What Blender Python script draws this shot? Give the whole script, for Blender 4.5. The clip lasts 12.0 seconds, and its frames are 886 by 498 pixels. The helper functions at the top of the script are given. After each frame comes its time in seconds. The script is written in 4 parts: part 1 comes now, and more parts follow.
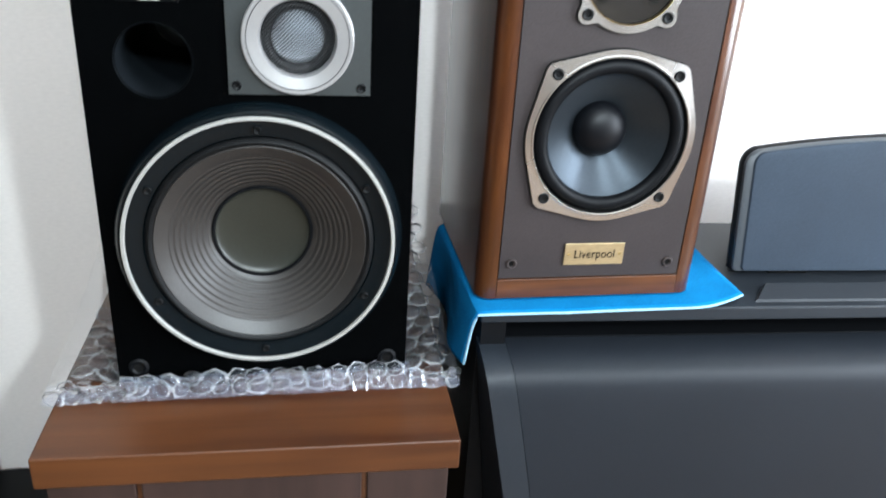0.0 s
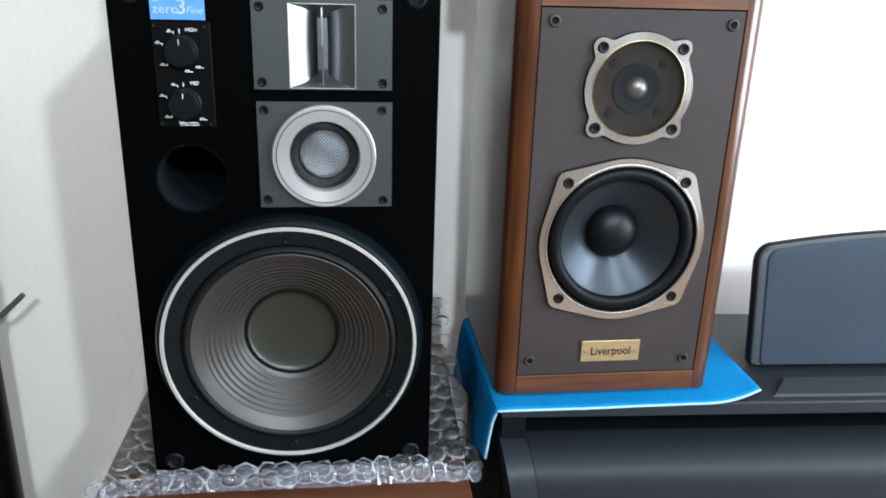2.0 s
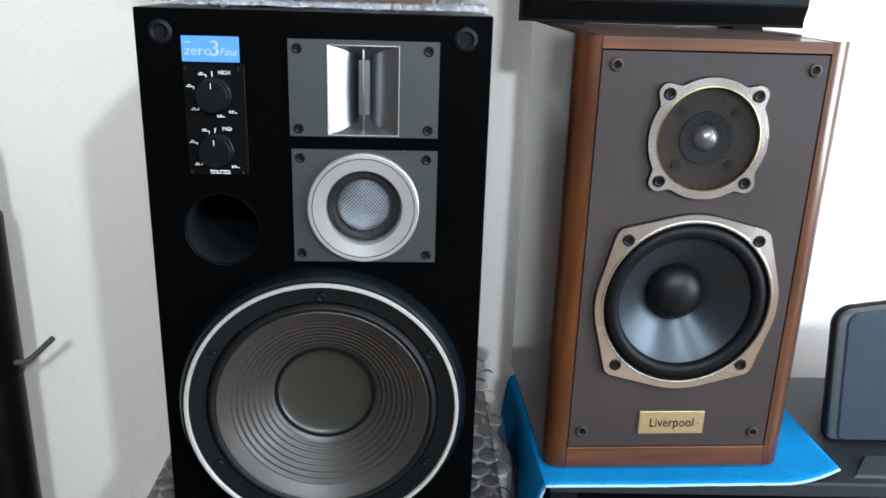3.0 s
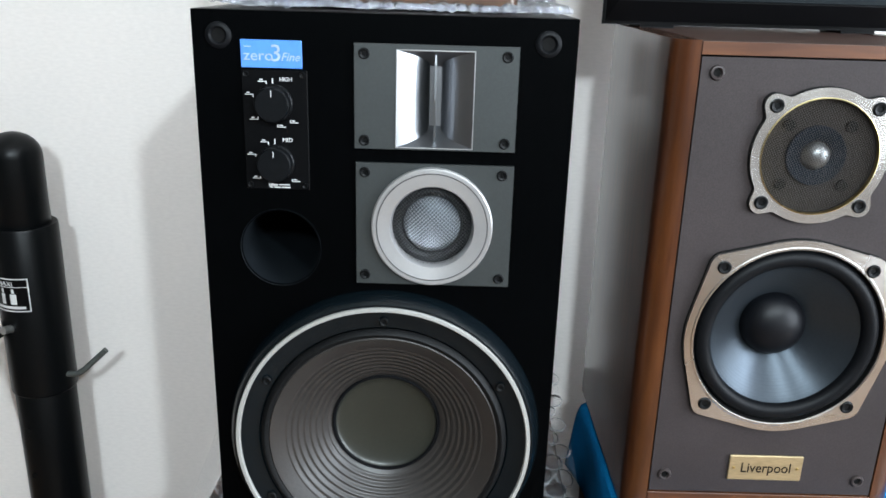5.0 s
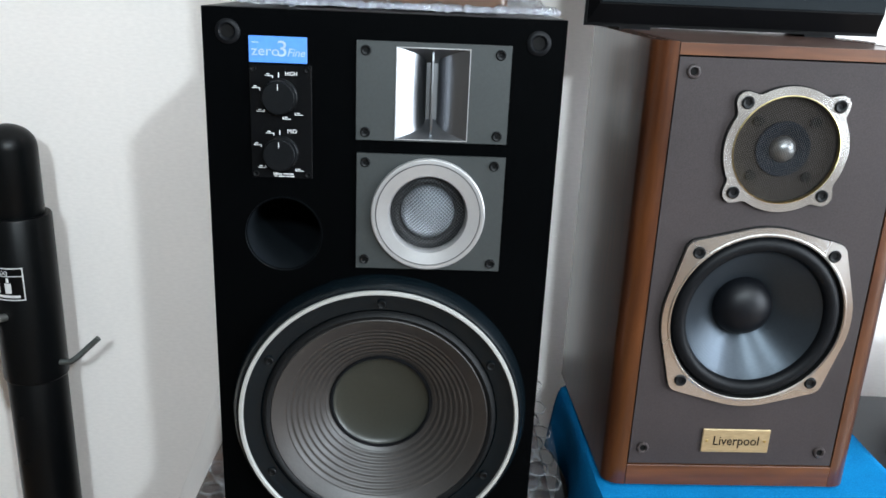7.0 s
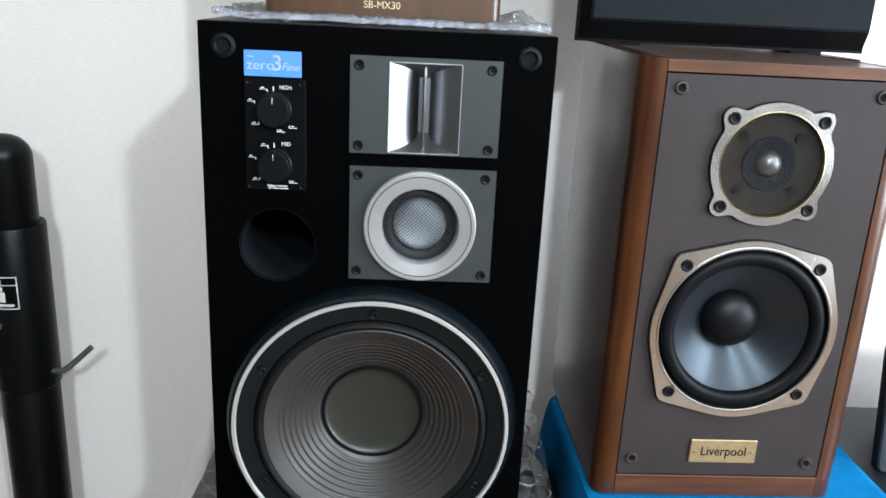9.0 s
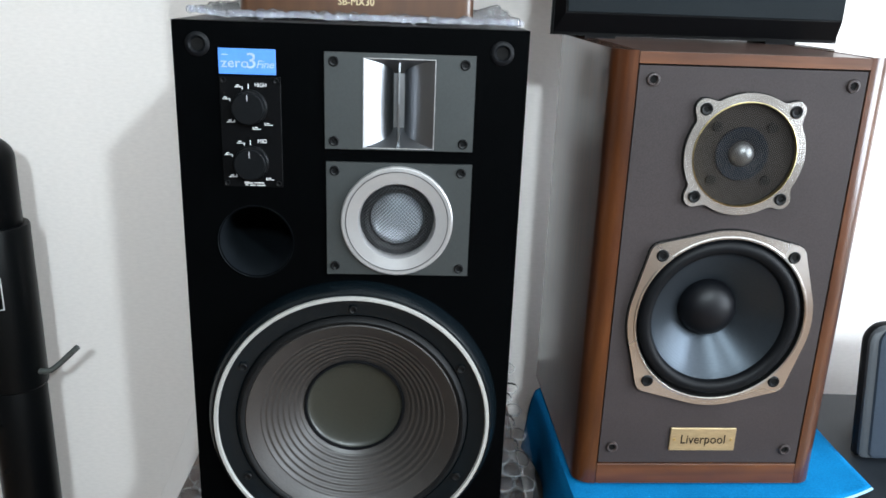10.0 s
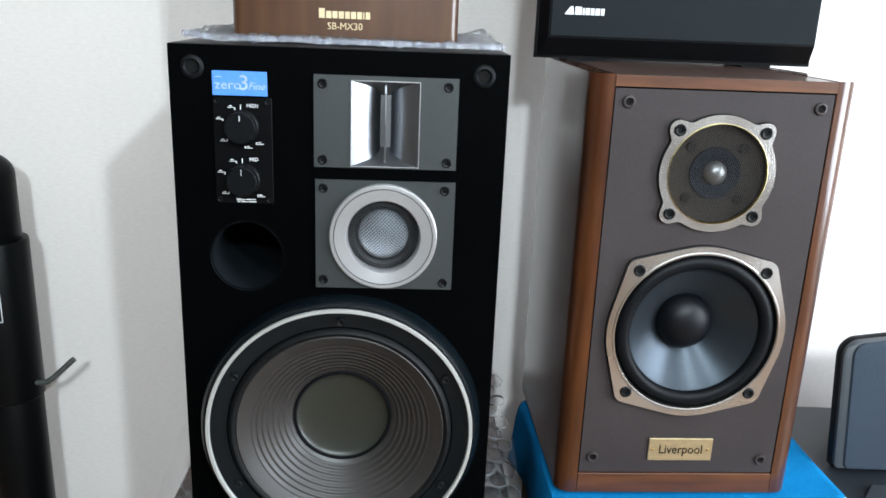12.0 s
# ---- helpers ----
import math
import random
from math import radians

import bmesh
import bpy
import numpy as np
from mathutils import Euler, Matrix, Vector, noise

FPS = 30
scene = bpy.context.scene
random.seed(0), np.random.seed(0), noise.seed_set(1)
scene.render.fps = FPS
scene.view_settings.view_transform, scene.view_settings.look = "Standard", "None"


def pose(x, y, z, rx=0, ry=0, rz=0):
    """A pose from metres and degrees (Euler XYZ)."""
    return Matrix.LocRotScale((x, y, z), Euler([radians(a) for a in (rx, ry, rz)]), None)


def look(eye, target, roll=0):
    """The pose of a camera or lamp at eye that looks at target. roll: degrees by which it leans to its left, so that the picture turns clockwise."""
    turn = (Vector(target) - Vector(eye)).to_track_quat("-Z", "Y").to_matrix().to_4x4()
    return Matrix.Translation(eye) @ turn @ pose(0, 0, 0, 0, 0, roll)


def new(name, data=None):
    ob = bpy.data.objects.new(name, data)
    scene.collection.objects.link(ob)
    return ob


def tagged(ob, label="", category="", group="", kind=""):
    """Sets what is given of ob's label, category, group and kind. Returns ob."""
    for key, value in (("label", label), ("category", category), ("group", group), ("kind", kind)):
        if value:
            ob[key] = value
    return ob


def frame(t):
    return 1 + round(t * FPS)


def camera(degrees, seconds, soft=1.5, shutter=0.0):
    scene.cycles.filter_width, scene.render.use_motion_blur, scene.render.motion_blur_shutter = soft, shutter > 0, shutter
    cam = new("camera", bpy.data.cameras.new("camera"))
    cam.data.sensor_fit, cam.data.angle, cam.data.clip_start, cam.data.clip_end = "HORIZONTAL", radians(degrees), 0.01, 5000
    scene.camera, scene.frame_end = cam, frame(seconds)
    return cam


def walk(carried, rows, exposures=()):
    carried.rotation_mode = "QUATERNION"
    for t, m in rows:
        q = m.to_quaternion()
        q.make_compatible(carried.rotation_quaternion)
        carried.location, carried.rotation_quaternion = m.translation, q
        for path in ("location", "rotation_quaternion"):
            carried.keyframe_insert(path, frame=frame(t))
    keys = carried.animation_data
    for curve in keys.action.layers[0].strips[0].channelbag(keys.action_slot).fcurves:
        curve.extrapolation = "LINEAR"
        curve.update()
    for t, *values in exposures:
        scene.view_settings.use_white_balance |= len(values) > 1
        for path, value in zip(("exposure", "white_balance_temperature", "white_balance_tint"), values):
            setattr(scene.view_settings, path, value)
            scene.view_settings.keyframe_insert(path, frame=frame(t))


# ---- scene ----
cam = camera(57.1, 12.0, 1.6, 0.4)
PATH = [
    (0, (-0.047, 0.018, 1.009), (0.302, 1.796, 0.163), 3.6),
    (0.5, (-0.024, -0.006, 1.038), (0.338, 1.811, 0.284), 2.0),
    (1, (-0.017, -0.018, 1.059), (0.258, 1.838, 0.366), 1.9),
    (1.5, (-0.017, -0.021, 1.062), (0.251, 1.831, 0.358), 1.6),
    (2, (-0.025, -0.016, 1.059), (0.218, 1.846, 0.37), 1.8),
    (2.5, (-0.032, 0.021, 1.065), (0.157, 1.906, 0.424), 1.8),
    (3, (-0.018, 0.061, 1.066), (0.114, 1.954, 0.437), 1.8),
    (3.5, (-0.017, 0.069, 1.061), (0.036, 1.966, 0.431), 1.2),
    (3.7, (-0.022, 0.084, 1.058), (0.007, 1.98, 0.421), 1.9),
    (5.3, (-0.038, 0.132, 1.063), (-0.039, 2.031, 0.436), 1.6),
    (5.5, (-0.043, 0.126, 1.063), (-0.036, 2.023, 0.431), 1.8),
    (6, (-0.049, 0.111, 1.064), (-0.011, 2.006, 0.425), 1.9),
    (6.5, (-0.056, 0.098, 1.062), (0.017, 1.993, 0.424), 2.1),
    (7, (-0.062, 0.084, 1.063), (0.025, 1.982, 0.439), 2.5),
    (9, (-0.061, 0.075, 1.069), (0.042, 1.98, 0.466), 2.9),
    (9.5, (-0.053, 0.072, 1.069), (0.06, 1.979, 0.476), 2.7),
    (10, (-0.043, 0.067, 1.069), (0.07, 1.969, 0.459), 2.1),
    (10.5, (-0.037, 0.062, 1.07), (0.076, 1.964, 0.463), 1.8),
    (11, (-0.034, 0.053, 1.073), (0.083, 1.962, 0.488), 2.0),
    (11.5, (-0.032, 0.046, 1.075), (0.097, 1.955, 0.494), 1.9),
    (12, (-0.031, 0.037, 1.077), (0.086, 1.95, 0.506), 2.3),
]
walk(cam, [(t, look(eye, target, roll)) for t, eye, target, roll in PATH], [(0, 0.36), (0.5, 0.2), (1.0, 0.07), (3.0, 0.04), (5.5, 0.02), (12.0, 0.0)])


# ---- world and light ----
world = bpy.data.worlds.new("world")
scene.world = world
world.use_nodes = True
wn = world.node_tree.nodes
sky = wn.new("ShaderNodeTexSky")
sky.sky_type, sky.sun_disc, sky.sun_elevation, sky.sun_rotation = "NISHITA", False, radians(40), radians(120)
wn["Background"].inputs["Strength"].default_value = 0.1
world.node_tree.links.new(sky.outputs[0], wn["Background"].inputs["Color"])


def area_light(name, place, target, width, height, watts, colour):
    lamp = bpy.data.lights.new(name, "AREA")
    lamp.shape, lamp.size, lamp.size_y, lamp.energy, lamp.color = "RECTANGLE", width, height, watts, colour
    ob = new(name, lamp)
    ob.matrix_world = look(place, target)
    return ob


area_light("daylight_east", (2.26, -0.50, 1.25), (0.0, -0.10, 1.25), 1.5, 1.6, 128, (0.79, 0.89, 1.0))
# two unseen added lamps, set where the cast shadows point back to
area_light("lamp_south", (0.04, -1.46, 1.92), (0.04, 0.0, 1.55), 0.17, 0.13, 42, (0.80, 0.925, 1.0))
area_light("lamp_corner", (0.94, -1.46, 2.17), (0.94, 0.0, 2.0), 0.12, 0.13, 50, (0.80, 0.925, 1.0))


# ---- materials ----
def material(name, colour, rough=0.5, metal=0.0, scale=60.0, amount=0.12, bump=0.05, stretch=(1, 1, 1), second=None, coat=0.0, blotch=4.0, spec=0.5, sheen=0.0, coat_rough=0.08):
    """A surface with grain and broader blotches; stretch lengthens the grain along an axis."""
    m = bpy.data.materials.new(name)
    m.use_nodes = True
    n, l = m.node_tree.nodes, m.node_tree.links
    b = n["Principled BSDF"]
    b.inputs["Metallic"].default_value, b.inputs["Coat Weight"].default_value = metal, coat
    b.inputs["Coat Roughness"].default_value, b.inputs["Specular IOR Level"].default_value = coat_rough, spec
    b.inputs["Sheen Weight"].default_value, b.inputs["Coat IOR"].default_value = sheen, 1.5
    tc, mp = n.new("ShaderNodeTexCoord"), n.new("ShaderNodeMapping")
    mp.inputs["Scale"].default_value = stretch
    l.new(tc.outputs["Object"], mp.inputs["Vector"])
    fine, broad = n.new("ShaderNodeTexNoise"), n.new("ShaderNodeTexNoise")
    fine.inputs["Scale"].default_value, fine.inputs["Detail"].default_value = scale, 5
    broad.inputs["Scale"].default_value, broad.inputs["Detail"].default_value = blotch, 3
    l.new(mp.outputs[0], fine.inputs["Vector"])
    l.new(tc.outputs["Object"], broad.inputs["Vector"])
    c2 = second or tuple(c * (1 - 2.2 * amount) for c in colour)
    ramp = n.new("ShaderNodeValToRGB")
    ramp.color_ramp.elements[0].position, ramp.color_ramp.elements[1].position = 0.3, 0.7
    ramp.color_ramp.elements[0].color, ramp.color_ramp.elements[1].color = (*c2, 1), (*colour, 1)
    l.new(fine.outputs["Fac"], ramp.inputs["Fac"])
    mix = n.new("ShaderNodeMixRGB")
    mix.blend_type, mix.inputs["Fac"].default_value = "MULTIPLY", 1.0
    span = n.new("ShaderNodeMapRange")
    span.inputs["From Min"].default_value, span.inputs["From Max"].default_value = 0.3, 0.7
    span.inputs["To Min"].default_value, span.inputs["To Max"].default_value = 1 - amount, 1 + amount * 0.5
    l.new(broad.outputs["Fac"], span.inputs["Value"])
    l.new(ramp.outputs[0], mix.inputs[1])
    l.new(span.outputs[0], mix.inputs[2])
    l.new(mix.outputs[0], b.inputs["Base Color"])
    gloss = n.new("ShaderNodeMapRange")
    gloss.inputs["To Min"].default_value, gloss.inputs["To Max"].default_value = max(rough - 0.06, 0.03), min(rough + 0.08, 1)
    l.new(broad.outputs["Fac"], gloss.inputs["Value"])
    l.new(gloss.outputs[0], b.inputs["Roughness"])
    if bump:
        bp = n.new("ShaderNodeBump")
        bp.inputs["Strength"].default_value, bp.inputs["Distance"].default_value = bump, 0.001
        l.new(fine.outputs["Fac"], bp.inputs["Height"])
        l.new(bp.outputs[0], b.inputs["Normal"])
    return m


def film_material(name, haze, tint=(0.9, 0.92, 0.95), shine=1.45):
    """Clear polythene film: mostly see-through, with a milky share and gloss at its edges."""
    m = bpy.data.materials.new(name)
    m.use_nodes = True
    n, l = m.node_tree.nodes, m.node_tree.links
    clear, milk, gloss = n.new("ShaderNodeBsdfTransparent"), n.new("ShaderNodeBsdfDiffuse"), n.new("ShaderNodeBsdfGlossy")
    milk.inputs["Color"].default_value = (*tint, 1)
    gloss.inputs["Roughness"].default_value = 0.07
    noise_node = n.new("ShaderNodeTexNoise")
    noise_node.inputs["Scale"].default_value = 90
    span = n.new("ShaderNodeMapRange")
    span.inputs["To Min"].default_value, span.inputs["To Max"].default_value = haze * 0.5, haze * 1.5
    l.new(noise_node.outputs["Fac"], span.inputs["Value"])
    m1, m2, fr = n.new("ShaderNodeMixShader"), n.new("ShaderNodeMixShader"), n.new("ShaderNodeFresnel")
    fr.inputs["IOR"].default_value = shine
    l.new(span.outputs[0], m1.inputs[0])
    l.new(clear.outputs[0], m1.inputs[1])
    l.new(milk.outputs[0], m1.inputs[2])
    l.new(fr.outputs[0], m2.inputs[0])
    l.new(m1.outputs[0], m2.inputs[1])
    l.new(gloss.outputs[0], m2.inputs[2])
    bp = n.new("ShaderNodeBump")
    bp.inputs["Strength"].default_value, bp.inputs["Distance"].default_value = 0.4, 0.002
    l.new(noise_node.outputs["Fac"], bp.inputs["Height"])
    l.new(bp.outputs[0], gloss.inputs["Normal"])
    l.new(m2.outputs[0], n["Material Output"].inputs["Surface"])
    return m


def turned(m, amount):
    """Fine turning marks round the y axis, which draw highlights out along the radius."""
    n, l = m.node_tree.nodes, m.node_tree.links
    tg = n.new("ShaderNodeTangent")
    tg.direction_type, tg.axis = "RADIAL", "Y"
    b = n["Principled BSDF"]
    b.inputs["Anisotropic"].default_value, b.inputs["Anisotropic Rotation"].default_value = amount, 0.25
    l.new(tg.outputs[0], b.inputs["Tangent"])


M_WALL = material("wallpaper", (0.85, 0.80, 0.765), 0.85, scale=300, amount=0.03, bump=0.12, stretch=(0.35, 1, 1), blotch=2.5)
# dark tone for the unseen walls, so that gloss and metal reflect less light
M_DIM = material("unseen_dim_wall", (0.17, 0.150, 0.132), 0.7, scale=30, amount=0.15, stretch=(3, 3, 0.3))
M_CEIL = material("ceiling_paint", (0.8, 0.79, 0.77), 0.9, scale=120, amount=0.03)
M_FLOOR = material("floor_wood", (0.22, 0.13, 0.07), 0.45, scale=22, amount=0.2, stretch=(0.15, 2, 1))
M_BLACK = material("black_ash_veneer", (0.0009, 0.0011, 0.0013), 0.4, scale=300, amount=0.15, bump=0.04, stretch=(1, 1, 0.1), spec=0.015)
M_BLACKTOP = material("black_satin_edge", (0.03, 0.03, 0.03), 0.4, scale=200, amount=0.15)
M_FLANGE = material("black_cast_metal", (0.0023, 0.0047, 0.0064), 0.22, scale=500, amount=0.1, bump=0.06, spec=0.27)
M_GASKET = material("black_foam_gasket", (0.005, 0.0055, 0.006), 0.5, scale=400, amount=0.2, bump=0.15, spec=0.16)
M_WHITE_RING = material("silver_white_ring", (0.38, 0.375, 0.355), 0.35, 0.25, scale=100, amount=0.04)
M_PAPER = material("grey_brown_paper_cone", (0.0245, 0.0215, 0.0195), 0.42, scale=350, amount=0.12, bump=0.1, blotch=12, spec=0.55)
M_CAP = material("grey_dust_cap", (0.020, 0.0215, 0.0165), 0.36, scale=300, amount=0.08, bump=0.05, blotch=14)
M_RUBBER = material("black_rubber", (0.0035, 0.004, 0.005), 0.45, scale=200, amount=0.1, spec=0.12)
M_PORT = material("black_port_plastic", (0.006, 0.008, 0.010), 0.35, scale=300, amount=0.1, bump=0.03, spec=0.4)
M_SOCKET = material("brown_plastic_socket", (0.040, 0.031, 0.030), 0.4, scale=400, amount=0.1, bump=0.02, spec=0.4)
M_BEZEL = material("grey_plastic_bezel", (0.060, 0.068, 0.076), 0.45, scale=500, amount=0.06, bump=0.05, spec=0.35)
M_PLATE = material("grey_metal_faceplate", (0.036, 0.041, 0.041), 0.45, 0.3, scale=500, amount=0.06, bump=0.05)
M_HORN = material("polished_aluminium", (0.285, 0.295, 0.31), 0.36, 1.0, scale=90, amount=0.06, bump=0.02, stretch=(1, 1, 0.1))
M_SILVER = material("satin_silver", (0.42, 0.415, 0.415), 0.34, 0.6, scale=300, amount=0.02, bump=0.02)
turned(M_SILVER, 0.5)
M_SILVER_DARK = material("dark_silver_line", (0.1, 0.1, 0.1), 0.5, 0.3)
M_WIRE = material("silver_wire_mesh", (0.62, 0.67, 0.72), 0.35, 0.9, scale=200, amount=0.1)
M_WIRE_DARK = material("dark_wire_mesh", (0.075, 0.077, 0.08), 0.4, 0.5, scale=200, amount=0.1)
M_DOME = material("silver_dome", (0.17, 0.195, 0.22), 0.5, 0.5, scale=150, amount=0.1)
M_SCREW = material("black_screw", (0.005, 0.0055, 0.006), 0.4, 0.0, scale=300, amount=0.2, spec=0.13)
M_BLUE = material("blue_enamel_badge", (0.075, 0.24, 0.70), 0.35, scale=200, amount=0.05, bump=0.0)
M_BADGE_INK = material("silver_badge_lettering", (0.42, 0.52, 0.70), 0.4, 0.2, bump=0.0)
M_PANEL = material("gloss_black_panel", (0.0028, 0.003, 0.0034), 0.3, scale=300, amount=0.1, bump=0.02, spec=0.1)
M_INK = material("white_print", (0.75, 0.75, 0.75), 0.6, bump=0.0)
M_KNOB = material("black_knob_plastic", (0.0035, 0.0042, 0.005), 0.35, scale=300, amount=0.1, spec=0.16)
M_WALNUT = material("lacquered_walnut", (0.076, 0.0225, 0.0048), 0.3, scale=34, amount=0.28, bump=0.02, stretch=(3.5, 3.5, 0.25), second=(0.036, 0.0092, 0.0028), coat=1.0, blotch=7, spec=0.3, coat_rough=0.15)
M_WALNUT_H = material("lacquered_walnut_rail", (0.110, 0.036, 0.0095), 0.36, scale=34, amount=0.22, bump=0.02, stretch=(0.25, 3.5, 3.5), second=(0.045, 0.013, 0.0045), coat=0.25, blotch=7)
M_WALNUT_TOP = material("dusty_walnut_top", (0.080, 0.042, 0.030), 0.42, scale=14, amount=0.25, bump=0.03, stretch=(0.3, 3, 3), coat=0.3, second=(0.042, 0.021, 0.015))
M_VINYL = material("brown_grey_vinyl", (0.034, 0.0262, 0.0262), 0.6, scale=800, amount=0.16, bump=0.14, blotch=14, spec=0.25)
M_GROOVE = material("black_groove", (0.004, 0.004, 0.004), 0.7, bump=0.0, spec=0.1)
M_CHAMPAGNE = material("champagne_brushed_metal", (0.63, 0.615, 0.59), 0.26, 1.0, scale=250, amount=0.02, bump=0.02)
turned(M_CHAMPAGNE, 0.6)
M_GOLD = material("gold_trim", (0.60, 0.48, 0.24), 0.28, 1.0, scale=200, amount=0.05, bump=0.0)
M_BRASS = material("brushed_brass_plate", (0.58, 0.46, 0.27), 0.38, 0.8, scale=120, amount=0.1, bump=0.03, stretch=(1, 1, 8))
M_POLY = material("satin_black_poly_cone", (0.057, 0.070, 0.084), 0.34, 0.8, scale=320, amount=0.04, bump=0.015)
turned(M_POLY, 0.75)
M_CAPBLACK = material("soft_black_cap", (0.003, 0.0035, 0.005), 0.42, scale=300, amount=0.1, bump=0.02, spec=0.2)
M_MESHDARK = material("bronze_grey_mesh", (0.072, 0.064, 0.059), 0.42, 0.4, scale=300, amount=0.15)
M_TWEET_BACK = material("tweeter_backing", (0.024, 0.020, 0.0175), 0.7, scale=300, amount=0.1, spec=0.1)
M_TWEETER = material("dull_silver_dome", (0.23, 0.235, 0.235), 0.36, 0.8, scale=300, amount=0.05)
M_TWEET_BLUE = material("tweeter_blue_black", (0.0032, 0.0075, 0.014), 0.6, scale=200, amount=0.1, spec=0.08)
M_CABINET = material("orange_brown_wood_top", (0.100, 0.034, 0.0105), 0.36, scale=9, amount=0.16, bump=0.03, stretch=(0.3, 4, 4), second=(0.048, 0.0145, 0.005), blotch=5, spec=0.4)
M_CABINET_BODY = material("dark_brown_wood_front", (0.036, 0.0185, 0.0155), 0.5, scale=12, amount=0.2, bump=0.03, stretch=(4, 4, 0.3), blotch=6)
M_TV = material("charcoal_plastic", (0.0175, 0.0215, 0.027), 0.48, scale=600, amount=0.08, bump=0.1, blotch=6, spec=0.25)
M_TV_DARK = material("black_plastic", (0.0035, 0.004, 0.005), 0.5, scale=400, amount=0.1, bump=0.08, spec=0.15)
M_TV_SCREEN = material("dark_slate_panel", (0.0118, 0.0148, 0.0195), 0.5, scale=700, amount=0.08, bump=0.12, blotch=5, spec=0.22)
M_GRILLE = material("slate_grille_cloth", (0.032, 0.045, 0.064), 0.75, scale=900, amount=0.15, bump=0.25, blotch=7, spec=0.2)
M_TOWEL = material("turquoise_towel", (0.004, 0.18, 0.43), 0.95, scale=500, amount=0.13, bump=0.5, blotch=18, spec=0.05)
M_HEM = material("pale_blue_hem", (0.28, 0.50, 0.64), 0.9, scale=400, amount=0.1, bump=0.3)
M_POLE = material("black_powder_coat", (0.003, 0.0035, 0.004), 0.33, scale=500, amount=0.1, bump=0.04, spec=0.16)
M_STEEL = material("grey_steel", (0.16, 0.18, 0.175), 0.4, 0.7, scale=150, amount=0.15)
M_BOLT = material("bright_bolt", (0.7, 0.7, 0.68), 0.3, 0.9)
M_BROWNBOX = material("dark_brown_wood_box", (0.085, 0.036, 0.0145), 0.35, scale=14, amount=0.2, bump=0.02, stretch=(4, 4, 0.25), second=(0.052, 0.021, 0.009), coat=0.5)
M_GOLDINK = material("gold_print", (0.70, 0.56, 0.34), 0.5, 0.2, bump=0.0)
M_BOXGRILLE = material("black_grille_cloth", (0.0115, 0.0152, 0.0178), 0.7, scale=900, amount=0.2, bump=0.2, spec=0.1)
M_BOXBLACK = material("black_gloss_frame", (0.0025, 0.0025, 0.003), 0.35, scale=200, amount=0.1, bump=0.02, spec=0.12)
M_LOGO = material("silver_logo", (0.8, 0.8, 0.8), 0.35, 0.3, bump=0.0)
M_FILM = film_material("clear_film", 0.055, (0.84, 0.86, 0.90))
M_BEAD = film_material("edge_bubble_film", 0.2, (0.55, 0.60, 0.78))
M_CRUMPLE = film_material("crumpled_film", 0.07, (0.62, 0.72, 1.0), 1.5)
M_SEAM = film_material("milky_seam_film", 0.26)
M_BUBBLE = film_material("clear_bubble_film", 0.025, (0.80, 0.86, 1.0))


# ---- builders ----
def part(name, bm, mat, parent=None, label="", smooth=False):
    me = bpy.data.meshes.new(name)
    bmesh.ops.recalc_face_normals(bm, faces=bm.faces)
    for f in bm.faces:
        f.smooth = smooth
    if smooth:
        for e in bm.edges:
            if len(e.link_faces) == 2 and e.calc_face_angle(0) > radians(38):
                e.smooth = False
    bm.to_mesh(me)
    bm.free()
    me.materials.append(mat)
    ob = new(name, me)
    ob.parent = parent
    return tagged(ob, label) if label else ob


def thing(name, x, y, z, rz, label, category, group=""):
    ob = new(name)
    ob.empty_display_size = 0.05
    ob.matrix_world = pose(x, y, z, 0, 0, rz)
    return tagged(ob, label, category, group)


def box(x0, x1, y0, y1, z0, z1, bevel=0.0, seg=2, bm=None):
    bm = bm or bmesh.new()
    r = bmesh.ops.create_cube(bm, size=1.0)
    for v in r["verts"]:
        v.co = Vector(((x0 + x1) / 2 + v.co.x * (x1 - x0), (y0 + y1) / 2 + v.co.y * (y1 - y0), (z0 + z1) / 2 + v.co.z * (z1 - z0)))
    if bevel:
        es = list({e for v in r["verts"] for e in v.link_edges})
        bmesh.ops.bevel(bm, geom=es, offset=bevel, segments=seg, affect="EDGES", profile=0.5)
    return bm


def lathe(profile, x=0.0, z=0.0, seg=64, bm=None):
    """Turns (radius, y) points about an axis along y through (x, z)."""
    bm = bm or bmesh.new()
    rings = []
    for r, y in profile:
        if r < 1e-6:
            rings.append([bm.verts.new((x, y, z))])
        else:
            rings.append([bm.verts.new((x + r * math.cos(2 * math.pi * i / seg), y, z + r * math.sin(2 * math.pi * i / seg))) for i in range(seg)])
    for a, b in zip(rings, rings[1:]):
        for i in range(seg):
            k = (i + 1) % seg
            if len(a) == 1 and len(b) > 1:
                bm.faces.new((a[0], b[i], b[k]))
            elif len(b) == 1 and len(a) > 1:
                bm.faces.new((a[i], a[k], b[0]))
            elif len(a) > 1:
                bm.faces.new((a[i], a[k], b[k], b[i]))
    return bm


def circle(x, z, r, seg=48):
    return [(x + r * math.cos(2 * math.pi * i / seg), z + r * math.sin(2 * math.pi * i / seg)) for i in range(seg)]


def rect(x0, x1, z0, z1):
    return [(x0, z0), (x1, z0), (x1, z1), (x0, z1)]


